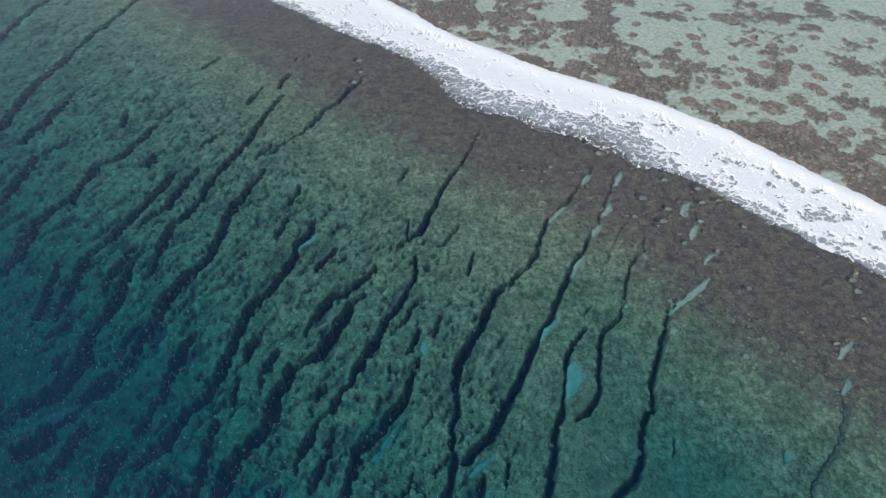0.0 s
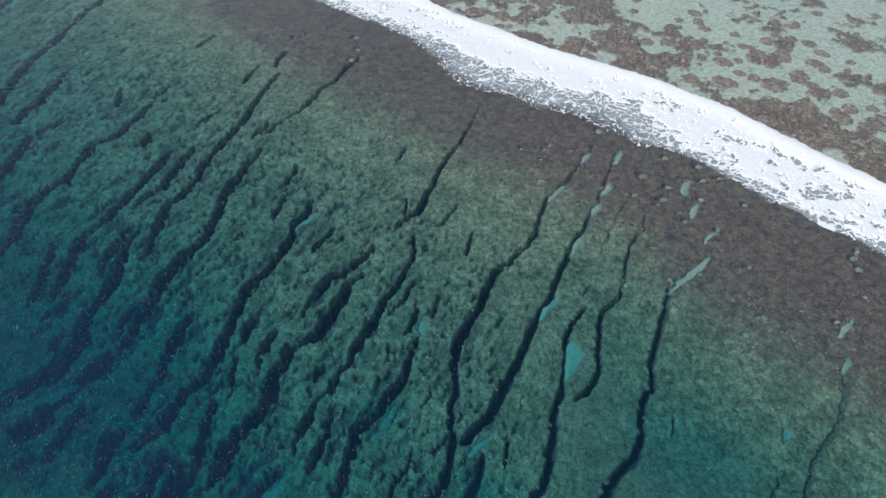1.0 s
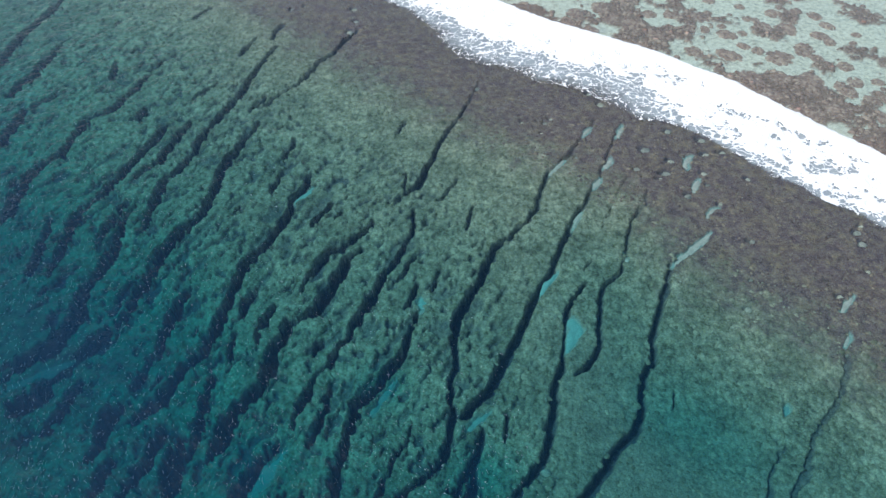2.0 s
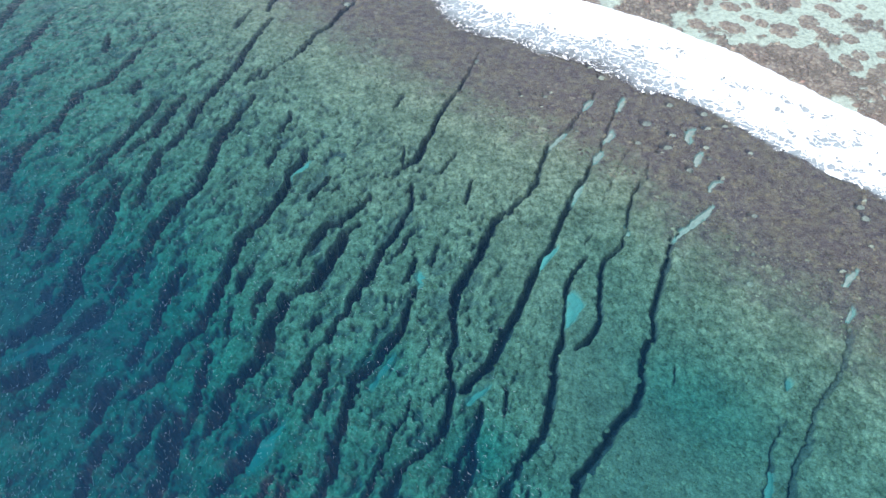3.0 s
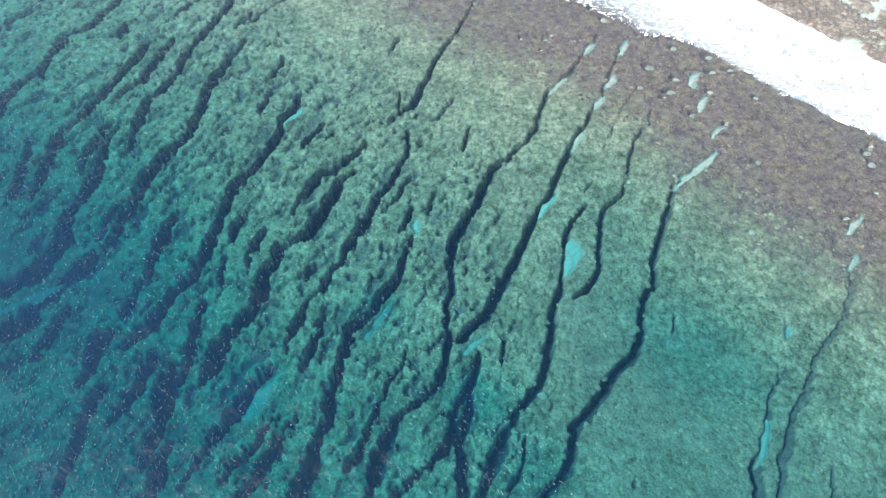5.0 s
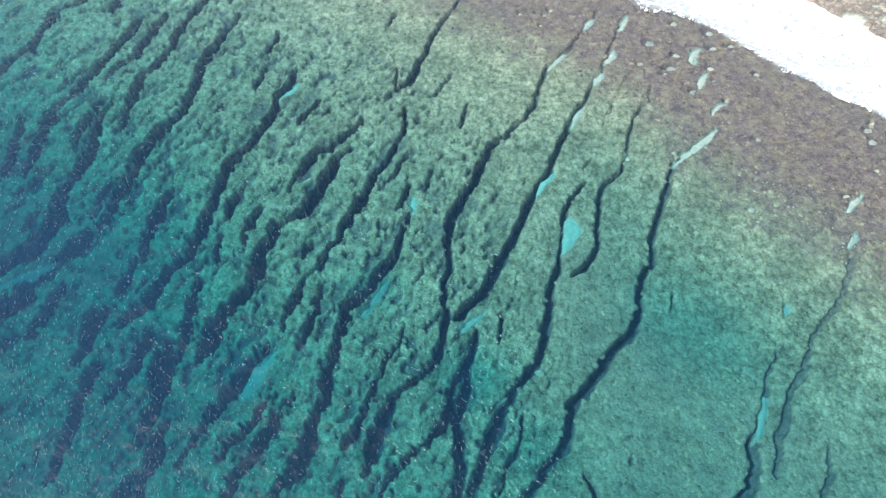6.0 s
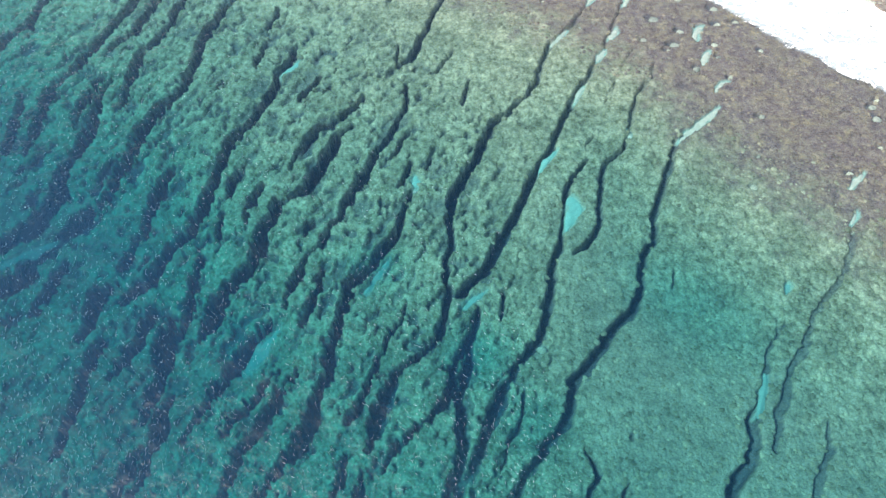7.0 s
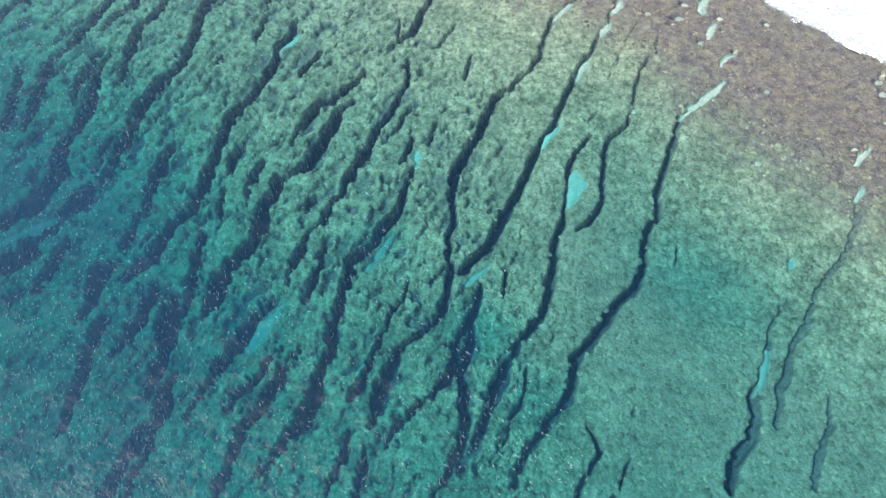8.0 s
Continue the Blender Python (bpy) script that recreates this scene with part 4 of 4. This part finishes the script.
rng = random.Random(7)
ROCKS = [dome_mesh("coral_boulder", k, 6, 18, 0.22, 0.10, 0.55) for k in range(6)]
for me in ROCKS:
    me.materials.append(PALE)
for k, (x, y, w, l) in enumerate(BOULDERS):
    ob = new("coral_boulder", ROCKS[k % len(ROCKS)])
    z = ground_at(x, y)
    ob.matrix_world = pose(x, y, z, 0, 0, 0) @ Matrix.Diagonal((w * 0.95, min(l, 1.3 * w) * 0.95, 0.75, 1)) @ pose(0, 0, 0, 0, 0, rng.uniform(0, 360))
    tagged(ob, "pale rounded coral boulder lying in a shallow reef pothole", "boulder", "boulders on the reef crest")


def mound_mesh(name, seed):
    """A coral head grown together from many knobs, about 1 across and 1 high."""
    r = np.random.RandomState(seed)
    co, faces = [], []
    around = 9
    a = np.linspace(0, 2 * math.pi, around, endpoint=False)
    lobes = 0.32 + 0.16 * fbm(1.5 * np.cos(np.arange(24) / 24 * 6.283) + seed * 5, 1.5 * np.sin(np.arange(24) / 24 * 6.283) + 40, seed, 3)
    for n in range(70):
        way, out = r.rand() * 6.283, r.rand() ** 0.55
        reach = out * lobes[int(way / 6.2832 * 24) % 24]
        px, py = reach * math.cos(way), reach * math.sin(way)
        size = 0.055 + 0.075 * r.rand() * (1.25 - out)
        high = (0.98 - 0.55 * out**2) * (0.82 + 0.18 * r.rand())
        base = len(co)
        for share, level in ((1.25, -0.05), (1.0, high * 0.72), (0.62, high * 0.95)):
            rim = size * share * (0.8 + 0.4 * r.rand(around))
            co += [(px + q * math.cos(b_), py + q * math.sin(b_), level) for q, b_ in zip(rim, a)]
        co.append((px, py, high))
        for i in range(2):
            for j in range(around):
                p, q = base + i * around, (j + 1) % around
                faces += [(p + j, p + q, p + around + q), (p + j, p + around + q, p + around + j)]
        top = base + 2 * around
        faces += [(top + j, top + (j + 1) % around, base + 3 * around) for j in range(around)]
    return poly_mesh(name, np.array(co, float), np.array(faces))


DOMES = [mound_mesh("coral_mound", 20 + k) for k in range(8)]
for me in DOMES:
    me.materials.append(HEAD)
for k, (x, y, w, l) in enumerate(HEADS):
    ob = new("coral_mound", DOMES[k % len(DOMES)])
    z = ground_at(x, y)
    ob.matrix_world = pose(x, y, z - 0.05, 0, 0, 0) @ Matrix.Diagonal((w * 1.08, l * 1.08, -0.08 - z, 1)) @ pose(0, 0, 0, 0, 0, rng.uniform(0, 360))
    tagged(ob, "brown knobbly coral head standing in the shallow sandy lagoon", "coral", "coral heads in the lagoon")


def colonies(name, count, region, seed, small, large, material, label, tall=1.0):
    """Many low clumps of coral on the open reef, in one mesh."""
    r = np.random.RandomState(seed)
    x, y = region(r, count)
    z, ch, sd, cv = bed(x, y)
    ok = (ch < 0.04) & (sd < 0.05) & (cv > 0.5) & (r.rand(len(x)) > 0.75 * step(55, 85, seaward(x, y)))
    x, y, z = x[ok], y[ok], z[ok]
    n, around = len(x), 9
    size = small + (large - small) * r.rand(n) ** 2.5
    a = np.linspace(0, 2 * math.pi, around, endpoint=False)[None, :] + r.rand(n)[:, None] * 6.28
    rim = size[:, None] * (0.5 + 0.8 * r.rand(n, around))
    shoulder = 0.62 + 0.2 * r.rand(n, around)
    high = tall * smooth_share(x, seaward(x, y)) * size * (0.12 + 0.24 * r.rand(n))
    low = np.stack([x[:, None] + rim * np.cos(a), y[:, None] + rim * np.sin(a), np.repeat(z[:, None] - 0.15, around, 1)], -1)
    up = np.stack([x[:, None] + rim * shoulder * np.cos(a), y[:, None] + rim * shoulder * np.sin(a), z[:, None] + high[:, None] * (0.55 + 0.4 * r.rand(n, around))], -1)
    tip = np.stack([x, y, z + high], -1)[:, None, :]
    co = np.concatenate([low, up, tip], 1).reshape(-1, 3)
    j = np.arange(around)
    k = (j + 1) % around
    one = np.concatenate([np.stack([j, k, around + k], 1), np.stack([j, around + k, around + j], 1), np.stack([around + j, around + k, np.full(around, 2 * around)], 1)])
    faces = (one[None] + (np.arange(n) * (2 * around + 1))[:, None, None]).reshape(-1, 3)
    ob = new(name, poly_mesh(name, co, faces))
    ob.data.materials.append(material)
    return tagged(ob, label, "coral", kind="stuff")


def fan(r, count):
    """Places spread over the seaward reef, denser nearby."""
    y = 14 + 115 * r.rand(count) ** 1.5
    x = (r.rand(count) * 2 - 1) * (42 + (y - 15) * 0.5)
    s = seaward(x, y)
    ok = (s > 20 + 6 * (r.rand(count) - 0.5)) & (s < 112)
    return x[ok], y[ok]


def rim_of_reef(r, count):
    u, s = r.rand(count) * 150 - 10, 1 + r.rand(count) * 20
    return EDGE[0] + u * ALONG[0] + s * SEAWARD[0], EDGE[1] + u * ALONG[1] + s * SEAWARD[1]


def lagoon(r, count):
    u, s = r.rand(count) * 150 - 10, -16 - r.rand(count) * 55
    return EDGE[0] + u * ALONG[0] + s * SEAWARD[0], EDGE[1] + u * ALONG[1] + s * SEAWARD[1]


colonies("coral_colonies", 30000, fan, 3, 0.10, 0.44, COLONY, "olive and tan coral colonies crowding the reef ridges")
colonies("crest_corals", 9000, rim_of_reef, 5, 0.10, 0.34, CRUST, "low purplish brown corals and algae on the reef crest")
colonies("lagoon_corals", 20000, lagoon, 9, 0.16, 0.60, HEAD, "low brown coral clumps on the shallow lagoon flat", 1.5)


def flecks(count, seed):
    """Thin pale slivers added on the open water as glints of sky and sun on wavelets."""
    r = np.random.RandomState(seed)
    y = 10 + 95 * r.rand(count) ** 1.4
    x = -(42 + (y - 15) * 0.5) + r.rand(count) * (48 + 0.3 * y)
    s = seaward(x, y) + 26 * (fbm(x * 0.07, y * 0.07, 141, 3) - 0.5)
    ok = r.rand(count) < step(42, 92, s)
    x, y = x[ok], y[ok]
    n = len(x)
    a = radians(112) + 0.35 * r.randn(n)
    half, thick = 0.04 + 0.15 * r.rand(n) ** 2, 0.002 + 0.004 * r.rand(n) ** 2
    k = np.linspace(-1, 1, 5)[None, :]
    bow = 0.9 * (r.rand(n) - 0.5)
    px = half[:, None] * k
    py = (bow * half)[:, None] * k * k
    wide = thick[:, None] * (1.05 - k * k)
    rows = []
    for side, z in ((-1, 0.075), (0, 0.11), (1, 0.075)):
        lx, ly = px, py + side * wide
        rows.append(np.stack([x[:, None] + lx * np.cos(a)[:, None] - ly * np.sin(a)[:, None], y[:, None] + lx * np.sin(a)[:, None] + ly * np.cos(a)[:, None], np.full(px.shape, z)], -1))
    co = np.concatenate(rows, 1).reshape(-1, 3)
    one = np.array([(j + 5 * i, j + 1 + 5 * i, j + 6 + 5 * i, j + 5 + 5 * i) for i in range(2) for j in range(4)])
    faces = (one[None] + (np.arange(n) * 15)[:, None, None]).reshape(-1, 4)
    ob = new("foam_flecks", poly_mesh("foam_flecks", co, faces))
    ob.data.materials.append(GLINT)
    return tagged(ob, "small pale slivers added as glints on rippled open water", "foam", kind="stuff")


flecks(22000, 11)


KNOBS = [dome_mesh("coral_colony", 60 + k, 4, 9, 0.5, 0.12, 0.55, 2.2) for k in range(6)]
for me in KNOBS:
    me.materials.append(COLONY)
r = np.random.RandomState(31)
kx, ky = -6 + 40 * r.rand(900), 18 + 34 * r.rand(900)
kz, kch, ksand, _ = bed(kx, ky)
chosen = np.flatnonzero((kch < 0.01) & (ksand < 0.02))[:300]
for n, i in enumerate(chosen):
    ob = new("coral_colony", KNOBS[n % 6])
    size = 0.28 + 0.40 * rng.random() ** 2
    ob.parent = reef
    ob.matrix_world = pose(kx[i], ky[i], kz[i] - 0.04, 0, 0, rng.uniform(0, 360)) @ Matrix.Diagonal((size, size * rng.uniform(0.7, 1.2), 0.10 + 0.2 * size, 1))
